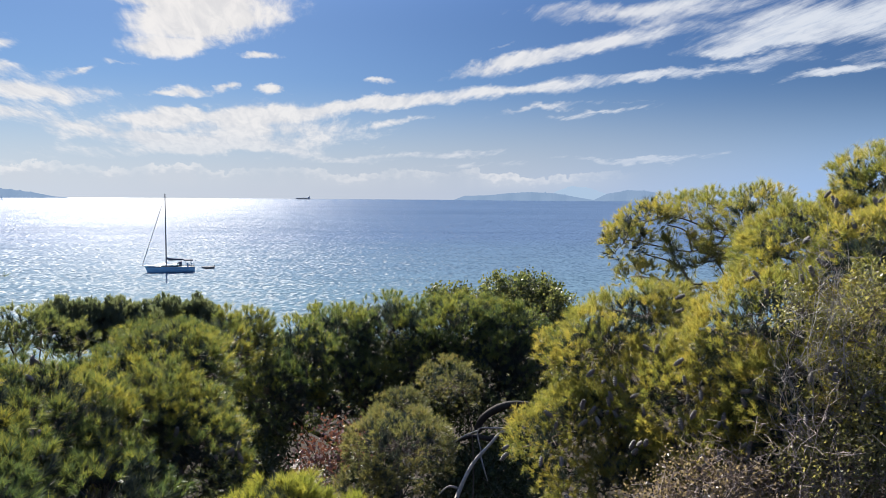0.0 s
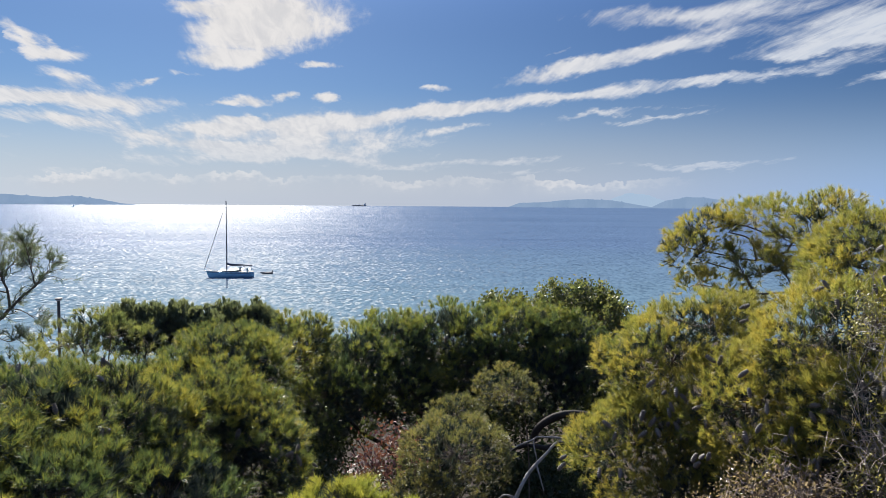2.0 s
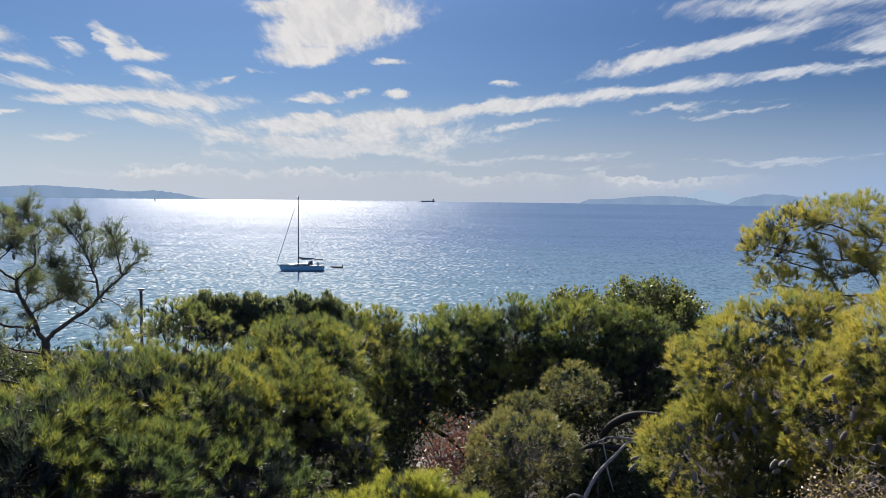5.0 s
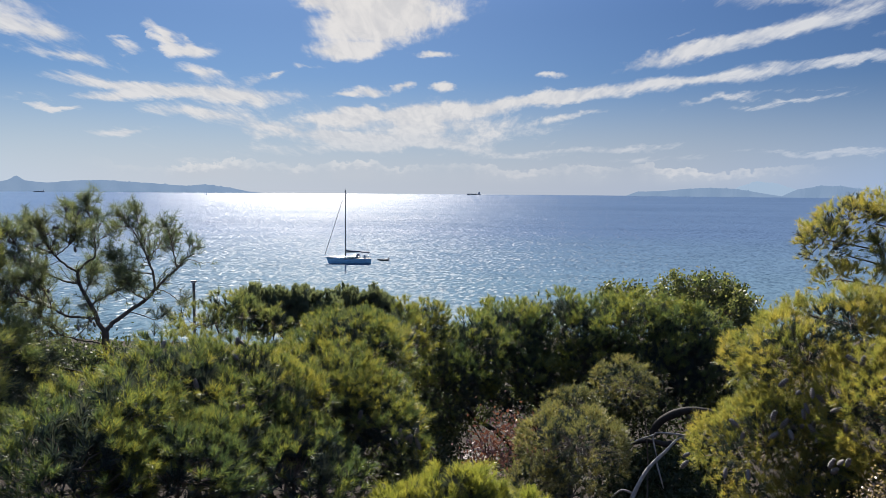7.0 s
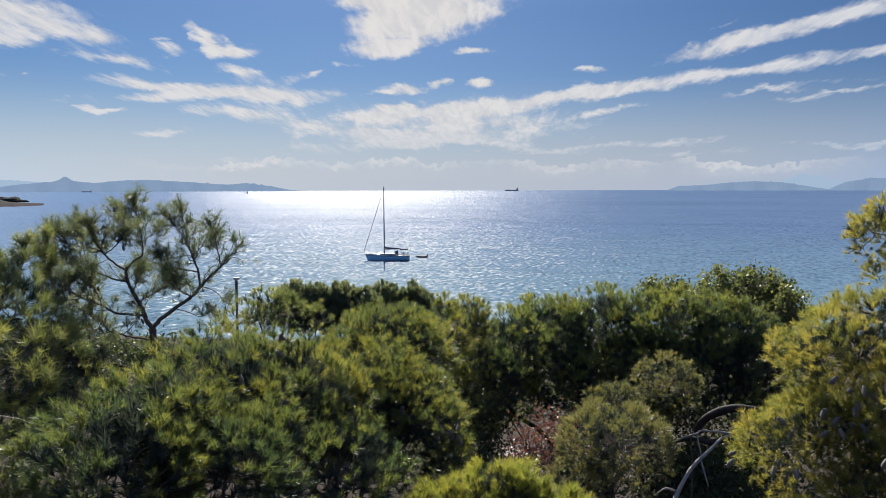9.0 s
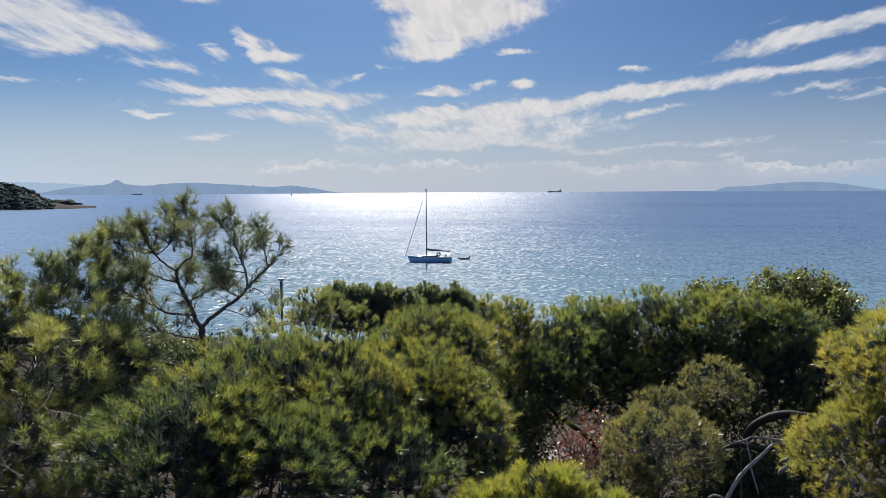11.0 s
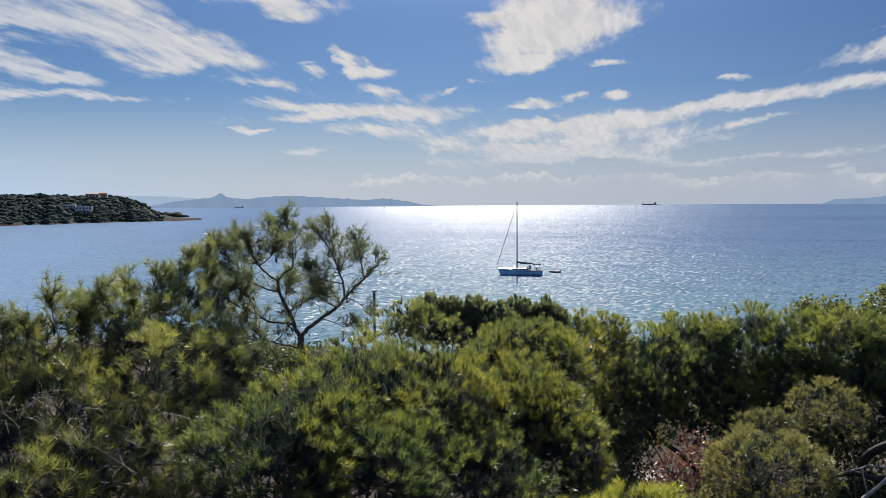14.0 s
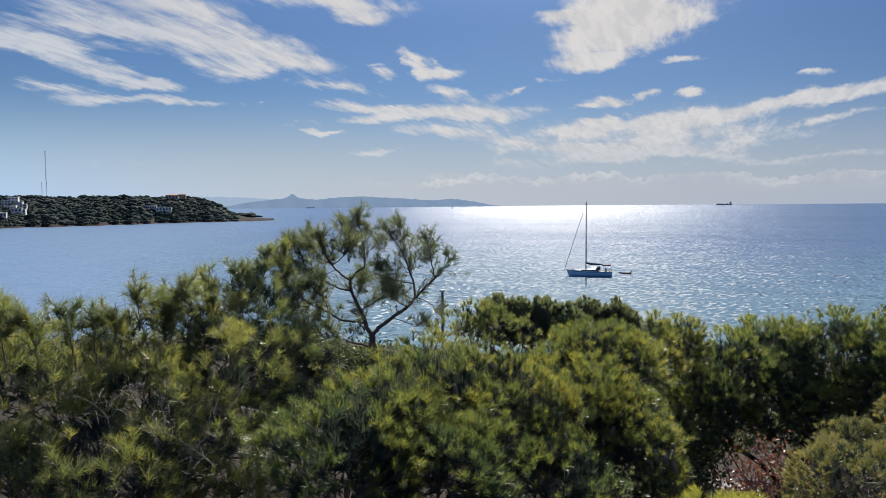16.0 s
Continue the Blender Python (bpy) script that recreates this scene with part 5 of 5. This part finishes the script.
dry_bush("leafless grey bush tangled into the pine", (2.34, 4.58, 17.32), (0.5, 0.3, 0.62), 51, 22, TWIG_DRY, 0.7)
dry_bush("low brown bush of dry forking twigs", (1.74, 4.65, 16.31), (0.55, 0.35, 0.28), 52, 14, TWIG_BROWN, 0.6)
dry_bush("low brown bush of dry forking twigs", (2.25, 4.29, 16.61), (0.5, 0.35, 0.35), 53, 14, TWIG_BROWN, 0.6)
dry_bush("thin bare pale twigs sticking out of the pine", (-4.2, 3.1, 16.72), (0.9, 0.5, 0.45), 54, 9, TWIG_DRY, 0.5)
plant("shrub", "brown dry-leaved bush at the pine's foot", "shrub", [(1.67, 4.73, 16.24, 0.33, 0.26, 0.2), (2.02, 4.52, 16.29, 0.32, 0.24, 0.16), (1.4, 4.87, 16.03, 0.26, 0.22, 0.18), (2.26, 4.29, 16.29, 0.28, 0.25, 0.21)],
      (1.75, 4.7), 55, LEAVES_DRY, kind="leaf", trunk=0.025, leaf=0.024, clump=0.085, per=26, fill=1.4, narrow=0.45, twig=0.003)
plant("shrub", "half-bare bush with small olive leaves", "shrub", [(2.36, 4.4, 16.83, 0.25, 0.29, 0.33), (2.18, 4.33, 16.5, 0.28, 0.25, 0.21), (2.46, 4.46, 17.34, 0.22, 0.26, 0.3), (2.2, 4.77, 17.29, 0.19, 0.19, 0.19), (2.48, 4.16, 16.6, 0.25, 0.3, 0.35)],
      (2.31, 4.43), 56, LEAVES_SMALL, kind="leaf", trunk=0.025, leaf=0.022, clump=0.09, per=26, fill=1.3, narrow=0.5, twig=0.003)

# ------------------------------------------------------------------ the yacht at anchor
GEL = plain("pale_blue_gelcoat", (0.22, 0.42, 0.58), 0.25, vary=0.05, scale=1.5)
ROOF = plain("grey_blue_deck_paint", (0.10, 0.15, 0.20), 0.6, vary=0.1)
STRIPE = plain("blue_stripe", (0.05, 0.10, 0.2), 0.3, vary=0.1)
TEAK = plain("weathered_teak", (0.14, 0.11, 0.085), 0.7, vary=0.2, scale=8)
SPAR = plain("dark_anodised_spar", (0.10, 0.10, 0.11), 0.4, metal=0.6, vary=0.1)
STEEL = plain("stainless_steel", (0.55, 0.56, 0.58), 0.25, metal=1.0, vary=0.05)
CANVAS = plain("navy_canvas", (0.035, 0.05, 0.085), 0.85, vary=0.2, scale=5)
SAIL = plain("furled_sail", (0.30, 0.31, 0.34), 0.8, vary=0.15, scale=4)
GLASS_DARK = plain("dark_window_glass", (0.02, 0.025, 0.03), 0.08, vary=0.1)
RUBBER = plain("grey_rubber", (0.09, 0.095, 0.10), 0.7, vary=0.1)


def stick(name, a, b, r, material, parent, label="", thin=None, sides=8):
    a, b = np.array(a, float), np.array(b, float)
    line = a + (b - a) * np.linspace(0, 1, 5)[:, None]
    ob = mesh_object(name, sheet(name, *tube(line, np.linspace(r, thin or r, 5), sides)), material, parent, label)
    ob.data.shade_smooth()
    return ob


def hull_mesh(length, beam, depth, freeboard, stations=17, sheer=0.35, transom=0.72):
    """A hull lofted from stem (-x) to transom (+x), waterline at z = 0."""
    bm, rows = bmesh.new(), []
    for k in range(stations):
        s = k / (stations - 1)
        half = beam / 2 * max(math.sin(math.pi * min(s ** 0.85 * 0.62, 0.5)), 0.02) * (1 if s < 0.75 else 1 - (1 - transom) * ((s - 0.75) / 0.25) ** 2)
        rail = freeboard + sheer * (1 - s) ** 2
        keel = -depth * math.sin(math.pi * min(1, 0.08 + s * 0.9))
        x = -length / 2 + length * s
        ring = []
        for side in (-1, 1):
            curve = [(1.0, rail), (0.99, rail * 0.62), (0.95, rail * 0.28), (0.84, 0.0), (0.5, keel * 0.6), (0.0, keel)]
            rake = -0.55 * (1 - s) ** 3
            pts = [bm.verts.new((x + rake * max(h, 0) / freeboard, side * half * w, h)) for w, h in curve]
            ring.append(pts)
        rows.append(ring)
    for a, b in zip(rows, rows[1:]):
        for side in (0, 1):
            for i in range(5):
                q = (a[side][i], b[side][i], b[side][i + 1], a[side][i + 1])
                bm.faces.new(q if side else q[::-1])
    for end in (rows[0], rows[-1]):
        for i in range(5):
            bm.faces.new((end[0][i], end[0][i + 1], end[1][i + 1], end[1][i]))
    deck = [(r[0][0].co.copy(), r[1][0].co.copy()) for r in rows]
    bmesh.ops.recalc_face_normals(bm, faces=bm.faces)
    return bm, deck


def build_yacht():
    at = Vector((-63.84, 173.33, 0.0))
    yacht = thing("sailing_yacht", at, "pale blue sailing yacht at anchor with its sails furled", "sailboat")
    yacht.rotation_euler = (0, 0, radians(22))
    bm, deck = hull_mesh(11.8, 3.7, 0.6, 1.25)
    hull = part("hull", bm, GEL, yacht, "pale hull in the shade", True)
    bm = bmesh.new()
    left, right = [bm.verts.new(a + Vector((0, 0.03, -0.06))) for a, _ in deck], [bm.verts.new(b + Vector((0, -0.03, -0.06))) for _, b in deck]
    for i in range(len(deck) - 1):
        bm.faces.new((left[i], left[i + 1], right[i + 1], right[i]))
    part("deck", bm, TEAK, yacht)
    for side in (-1, 1):
        line = [tuple(d[0 if side < 0 else 1] + Vector((0, side * 0.02, -0.22))) for d in deck]
        mesh_object("stripe", sheet("stripe", *tube(line, np.full(len(line), 0.05), 5)), STRIPE, hull)
        rail = [tuple(d[0 if side < 0 else 1] + Vector((0, side * -0.02, 0.03))) for d in deck]
        mesh_object("toe_rail", sheet("toe_rail", *tube(rail, np.full(len(rail), 0.035), 5)), TEAK, hull)
    # coachroof with windows
    bm = bmesh.new()
    box(bm, (4.4, 2.1, 0.5), (-0.3, 0, 1.5), 0.14)
    roof = part("coachroof", bm, ROOF, yacht, smooth=True)
    for side in (-1, 1):
        for x in (-1.4, -0.4, 0.6):
            bm = bmesh.new()
            box(bm, (0.7, 0.02, 0.17), (x, side * 1.056, 1.55), 0.03)
            part("window", bm, GLASS_DARK, roof)
    bm = bmesh.new()
    box(bm, (0.6, 0.6, 0.06), (-2.9, 0, 1.52), 0.03)
    part("hatch", bm, GLASS_DARK, yacht)
    # mast, boom and rigging
    head = 18.1
    mast = stick("mast", (-1.2, 0, 1.2), (-1.2, 0, head), 0.17, SPAR, yacht, "dark mast", 0.13, 10)
    for z, w in ((7.2, 1.25), (12.4, 0.95)):
        for side in (-1, 1):
            stick("spreader", (-1.2, 0, z), (-1.0, side * w, z + 0.06), 0.03, SPAR, mast)
    stick("antenna", (-1.2, 0.06, head), (-1.2, 0.06, head + 0.55), 0.02, SPAR, mast)
    bm = bmesh.new()
    box(bm, (0.5, 0.12, 0.08), (-1.25, 0, head + 0.06), 0.02)
    part("masthead", bm, SPAR, mast)
    stick("boom", (-1.1, 0, 2.75), (3.9, 0.15, 2.85), 0.08, SPAR, yacht)
    cover = run_through([(-1.25, 0, 3.45), (-0.6, 0, 3.15), (1.0, 0.05, 3.02), (2.8, 0.1, 2.95), (3.8, 0.14, 2.9)], 14)
    ob = mesh_object("sail_cover", sheet("sail_cover", *tube(cover, np.interp(np.linspace(0, 1, 14), (0, 0.1, 0.6, 1), (0.12, 0.26, 0.2, 0.08)), 8)), CANVAS, yacht, "dark canvas over the furled mainsail")
    ob.data.shade_smooth()
    bow, stern = (-7.1, 0, 1.8), (5.85, 0, 1.3)
    stick("bowsprit", (-5.4, 0, 1.45), (-7.2, 0, 1.75), 0.07, SPAR, yacht, "short dark bowsprit")
    stick("furled_genoa", (-6.95, 0, 2.2), (-2.0, 0, 15.6), 0.10, SAIL, yacht, "rolled grey foresail", 0.05)
    stick("forestay", bow, (-1.25, 0, head - 0.1), 0.018, STEEL, yacht, sides=5)
    stick("backstay", stern, (-1.15, 0, head), 0.014, STEEL, yacht, sides=5)
    for side in (-1, 1):
        stick("shroud", (-1.0, side * 1.72, 1.3), (-1.0, side * 1.25, 7.2), 0.014, STEEL, yacht, sides=5)
        stick("shroud", (-1.0, side * 1.25, 7.2), (-1.2, side * 0.05, 14.5), 0.014, STEEL, yacht, sides=5)
        stick("lower_shroud", (-1.4, side * 1.70, 1.3), (-1.2, side * 0.05, 7.0), 0.014, STEEL, yacht, sides=5)
        for x in (-4.6, -3.2, -1.9, -0.5, 0.9, 2.3, 3.7):
            half = np.interp(x, (-6, -4, -2, 0, 4, 6), (0.1, 0.95, 1.55, 1.78, 1.7, 1.35))
            stick("stanchion", (x, side * half, 1.25), (x, side * half, 1.95), 0.016, STEEL, yacht, sides=6)
        for z in (1.62, 1.93):
            wire = [(x, side * np.interp(x, (-6, -4, -2, 0, 4, 6), (0.15, 0.95, 1.55, 1.78, 1.7, 1.35)), z) for x in (-5.7, -4.6, -3.2, -1.9, -0.5, 0.9, 2.3, 3.7, 5.2)]
            mesh_object("lifeline", sheet("lifeline", *tube(wire, np.full(9, 0.009), 4)), STEEL, yacht)
    # pulpit and pushpit rails
    for name, ring in (("pulpit", [(-5.0, -0.75, 1.9), (-6.0, -0.35, 2.15), (-6.35, 0, 2.2), (-6.0, 0.35, 2.15), (-5.0, 0.75, 1.9)]),
                       ("pushpit", [(4.4, -1.6, 2.0), (5.6, -1.4, 2.0), (5.75, 0, 2.0), (5.6, 1.4, 2.0), (4.4, 1.6, 2.0)])):
        rail = mesh_object(name, sheet(name, *tube(run_through(ring, 14), np.full(14, 0.022), 6)), STEEL, yacht)
        for x, y, z in ring[::2] + ring[1:2]:
            stick("post", (x, y, 1.25), (x, y, z), 0.018, STEEL, rail, sides=6)
    bm = bmesh.new()
    box(bm, (0.5, 0.25, 0.2), (-6.25, 0, 1.55), 0.05)
    part("anchor_roller", bm, STEEL, yacht)
    # sprayhood, bimini and helm
    bm = bmesh.new()
    rows = []
    for k in range(7):
        a = math.pi * k / 6
        rows.append([bm.verts.new((x, -1.05 * math.cos(a), 1.45 + h * math.sin(a) ** 0.6)) for x, h in ((1.4, 0.35), (1.9, 0.95), (2.7, 1.05))])
    for a, b in zip(rows, rows[1:]):
        for i in range(2):
            bm.faces.new((a[i], b[i], b[i + 1], a[i + 1]))
    hood = part("sprayhood", bm, CANVAS, yacht, "navy canvas hood", True)
    hood.modifiers.new("thick", "SOLIDIFY").thickness = 0.02
    bm = bmesh.new()
    rows = []
    for k in range(7):
        y = -1.25 + 2.5 * k / 6
        rows.append([bm.verts.new((x, y, 3.0 - 0.10 * (y / 1.25) ** 2 - 0.06 * ((x - 4.3) / 1.2) ** 2)) for x in (3.1, 3.7, 4.3, 4.9, 5.5)])
    for a, b in zip(rows, rows[1:]):
        for i in range(4):
            bm.faces.new((a[i], a[i + 1], b[i + 1], b[i]))
    top = part("bimini", bm, CANVAS, yacht, "navy canvas sunshade", True)
    top.modifiers.new("thick", "SOLIDIFY").thickness = 0.22
    for side in (-1, 1):
        for x in (3.2, 5.4):
            stick("post", (4.3, side * 1.35, 1.3), (x, side * 1.22, 2.9), 0.032, STEEL, top, sides=6)
    bm = bmesh.new()
    box(bm, (0.35, 0.35, 1.0), (4.2, 0, 1.6), 0.06)
    part("helm_pedestal", bm, GEL, yacht)
    bm = bmesh.new()
    box(bm, (0.3, 0.7, 0.45), (5.3, 0.9, 1.75), 0.08)
    part("life_raft", bm, GEL, yacht)
    stick("flagstaff", (5.8, -0.6, 1.3), (6.2, -0.6, 3.0), 0.015, TEAK, yacht)
    bm = bmesh.new()
    box(bm, (0.05, 0.5, 0.32), (6.18, -0.85, 2.75), 0.01)
    part("ensign", bm, STRIPE, yacht)
    # a short hull for its tall rig
    for ob in yacht.children_recursive:
        ob.data.transform(Matrix.Diagonal((0.88, 1, 1, 1)))
    # the tender on its painter
    where = Vector((-58.05, 182.7, 0.1))
    tender = thing("dinghy", where, "grey inflatable dinghy trailing behind the yacht", "dinghy")
    tender.rotation_euler = (0, 0, radians(26))
    ring = [(-1.5, 0, 0.32), (-1.1, 0.55, 0.24), (0, 0.68, 0.18), (1.3, 0.66, 0.18), (1.3, 0.66, 0.18)]
    for side in (-1, 1):
        ob = mesh_object("tube", sheet("tube", *tube(run_through([(x, y * side, z) for x, y, z in ring], 14), np.full(14, 0.2), 9)), RUBBER, tender)
        ob.data.shade_smooth()
    bm = bmesh.new()
    box(bm, (2.6, 1.1, 0.08), (0, 0, 0.08), 0.02)
    part("floor", bm, RUBBER, tender)
    bm = bmesh.new()
    box(bm, (0.08, 1.1, 0.45), (1.25, 0, 0.25), 0.02)
    part("transom", bm, TEAK, tender)
    bm = bmesh.new()
    box(bm, (0.25, 0.28, 0.5), (1.4, 0, 0.55), 0.07)
    motor = part("outboard", bm, CANVAS, tender)
    bm = bmesh.new()
    box(bm, (0.25, 1.0, 0.05), (0.2, 0, 0.32), 0.02)
    part("thwart", bm, TEAK, tender)


build_yacht()

# ------------------------------------------------------------------ far ships, lamp post, headland buildings
SHIP_DARK = plain("ship_hull", (0.12, 0.13, 0.15), 0.6, vary=0.2, scale=0.05)
SHIP_PALE = plain("ship_house", (0.42, 0.43, 0.44), 0.6, vary=0.1, scale=0.05)


def cargo_ship(place, length, label, turn):
    at = Vector(place)
    at.z = 0
    ship = thing("cargo_ship", at, label, "ship")
    ship.rotation_euler = (0, 0, radians(turn))
    bm, _ = hull_mesh(length, length * 0.14, 3, length * 0.065, 13, length * 0.02, 0.9)
    part("hull", bm, SHIP_DARK, ship, smooth=True)
    bm = bmesh.new()
    box(bm, (length * 0.13, length * 0.12, length * 0.13), (length * 0.38, 0, length * 0.12), 0.5)
    house = part("deckhouse", bm, SHIP_PALE, ship)
    bm = bmesh.new()
    box(bm, (length * 0.05, length * 0.05, length * 0.06), (length * 0.41, 0, length * 0.21), 0.4)
    part("funnel", bm, SHIP_DARK, house)
    for x in (-0.3, 0.0, 0.2):
        stick("derrick", (length * x, 0, length * 0.06), (length * x, 0, length * 0.15), length * 0.008, SHIP_DARK, ship)
    for x in (-0.2, -0.02, 0.16):
        bm = bmesh.new()
        box(bm, (length * 0.15, length * 0.1, length * 0.03), (length * x, 0, length * 0.075), 0.3)
        part("hatch_cover", bm, SHIP_DARK, ship)


cargo_ship((-797.5, 4225.68, 3.92), 80, "grey cargo ship on the bright horizon", 12)
cargo_ship((-2723.18, 3065.36, 0.43), 48, "small dark freighter before the hazy coast", 30)


def far_sail(place):
    at = Vector(place)
    at.z = 0
    boat = thing("sailing_boat", at, "tiny white sailing boat far out on the glitter", "sailboat")
    bm, _ = hull_mesh(9, 2.8, 0.4, 1.0, 9)
    part("hull", bm, GEL, boat)
    stick("mast", (-0.5, 0, 1), (-0.5, 0, 12), 0.1, SPAR, boat)
    bm = bmesh.new()
    vs = [bm.verts.new(p) for p in ((-0.4, 0, 1.8), (4.0, 0.3, 1.8), (1.6, 0.45, 6), (-0.4, 0, 11.6))]
    bm.faces.new(vs)
    sail = part("sail", bm, GEL, boat)
    sail.modifiers.new("thick", "SOLIDIFY").thickness = 0.03


far_sail((-1330.71, 2233.95, -0.72))


def lamp_post():
    top = np.array((-15.84, 25.78, 14.41))
    foot = np.array((top[0], top[1], ground_z(top[0], top[1])))
    lamp = thing("lamp_post", foot, "slim grey lamp post with a flat round head", "lamp post")
    tall = top[2] - foot[2]
    stick("post", (0, 0, 0), (0, 0, tall), 0.055, SPAR, lamp, sides=10)
    bm = bmesh.new()
    bmesh.ops.create_cone(bm, cap_ends=True, segments=20, radius1=0.12, radius2=0.14, depth=0.05, matrix=pose(0, 0, tall + 0.07))
    bmesh.ops.bevel(bm, geom=list(bm.edges), offset=0.012, segments=2, affect="EDGES")
    head = part("lamp_head", bm, plain("grey_paint", (0.22, 0.225, 0.23), 0.5, vary=0.1), lamp, "pale flat lamp head")
    bm = bmesh.new()
    bmesh.ops.create_cone(bm, cap_ends=True, segments=16, radius1=0.1, radius2=0.1, depth=0.05, matrix=pose(0, 0, tall + 0.02))
    part("diffuser", bm, plain("frosted_diffuser", (0.6, 0.6, 0.58), 0.4, vary=0.05), head)
    bm = bmesh.new()
    box(bm, (0.22, 0.22, 0.02), (0, 0, 0.01), 0.006)
    part("base_plate", bm, SPAR, lamp)


lamp_post()

WALL_WHITE = plain("white_render", (0.48, 0.48, 0.48), 0.85, vary=0.06, scale=0.4)
WALL_OCHRE = plain("ochre_render", (0.42, 0.30, 0.22), 0.85, vary=0.1, scale=0.4)
TILES = plain("terracotta_roof", (0.22, 0.13, 0.095), 0.8, vary=0.2, scale=0.8)


def villa(place, size, turn, label, wall=WALL_WHITE, storeys=2, tiled=False, bays=4):
    """A small house with recessed windows and a flat or tiled roof."""
    w, d, h = size
    x, y, z = place
    house = thing("house", (x, y, z - 1.5), label, "house", "houses on the headland")
    house.rotation_euler = (0, 0, radians(turn))
    bm = bmesh.new()
    box(bm, (w, d, h + 1.5), (0, 0, (h + 1.5) / 2), 0.08)
    part("wall", bm, wall, house)
    bm = bmesh.new()
    if tiled:
        a = [bm.verts.new(p) for p in ((-w / 2 - 0.4, -d / 2 - 0.4, 0), (w / 2 + 0.4, -d / 2 - 0.4, 0), (w / 2 + 0.4, d / 2 + 0.4, 0), (-w / 2 - 0.4, d / 2 + 0.4, 0))]
        b = [bm.verts.new((-w / 4, 0, h * 0.3)), bm.verts.new((w / 4, 0, h * 0.3))]
        for f in ((a[0], a[1], b[1], b[0]), (a[2], a[3], b[0], b[1]), (a[1], a[2], b[1]), (a[3], a[0], b[0]), tuple(a[::-1])):
            bm.faces.new(f)
        bmesh.ops.translate(bm, verts=bm.verts, vec=(0, 0, h + 1.51))
    else:
        box(bm, (w + 0.5, d + 0.5, 0.35), (0, 0, h + 1.5 + 0.18), 0.05)
    part("roof", bm, TILES if tiled else wall, house)
    for s in range(storeys):
        for k in range(bays):
            bm = bmesh.new()
            box(bm, (w / bays * 0.5, 0.1, h / storeys * 0.5), ((k + 0.5) * w / bays - w / 2, -d / 2 - 0.03, 1.5 + (s + 0.5) * h / storeys), 0.02)
            part("window", bm, GLASS_DARK, house)


for u, s, size, turn, storeys, bays in ((0.453, 4.9, (9, 7, 6), 52, 2, 3), (0.446, 4.6, (8, 7, 5), 50, 2, 3), (0.439, 4.4, (7, 6, 5), 54, 2, 2), (0.458, 4.3, (10, 7, 4), 52, 1, 4),
                                       (0.449, 4.0, (9, 7, 4), 55, 1, 3), (0.442, 3.8, (8, 6, 4), 51, 1, 3), (0.464, 4.8, (8, 6, 5), 53, 2, 3), (0.472, 3.5, (8, 6, 3.5), 54, 1, 3)):
    villa(tuple(headland_spot(s, u)), size, turn, "white flat-roofed house stepped up the wooded headland", WALL_WHITE, storeys, False, bays)
for u, s, size, turn in ((0.190, 5.6, (14, 9, 4.5), 48), (0.172, 5.8, (9, 8, 4.5), 48)):
    villa(tuple(headland_spot(s, u)), size, turn, "ochre villa with a tiled roof near the headland's end", WALL_OCHRE, 1, True, 4)
for u, s, size, turn in ((0.205, 4.0, (16, 7, 3.5), 49), (0.228, 4.3, (12, 7, 4), 50)):
    villa(tuple(headland_spot(s, u)), size, turn, "low pale villa on the slope above the shore", WALL_WHITE, 1, False, 5)


def radio_mast(place, tall, label):
    x, y, z = place
    mast = thing("radio_mast", (x, y, z), label, "radio mast")
    r = tall * 0.007
    for a in (0, 120, 240):
        p = (r * math.cos(radians(a)), r * math.sin(radians(a)))
        stick("leg", (*p, 0), (*p, tall), 0.16, SHIP_PALE, mast, sides=5)
    for k in range(1, 12):
        bm = bmesh.new()
        box(bm, (r * 1.7, r * 1.7, 0.25), (0, 0, tall * k / 12), 0.04)
        part("brace", bm, SHIP_PALE, mast)


radio_mast((-862.28, 506.91, 27.81), 57, "thin grey radio mast on the headland's ridge")
radio_mast((-881.96, 512.88, 28.02), 20, "short grey aerial beside the radio mast")
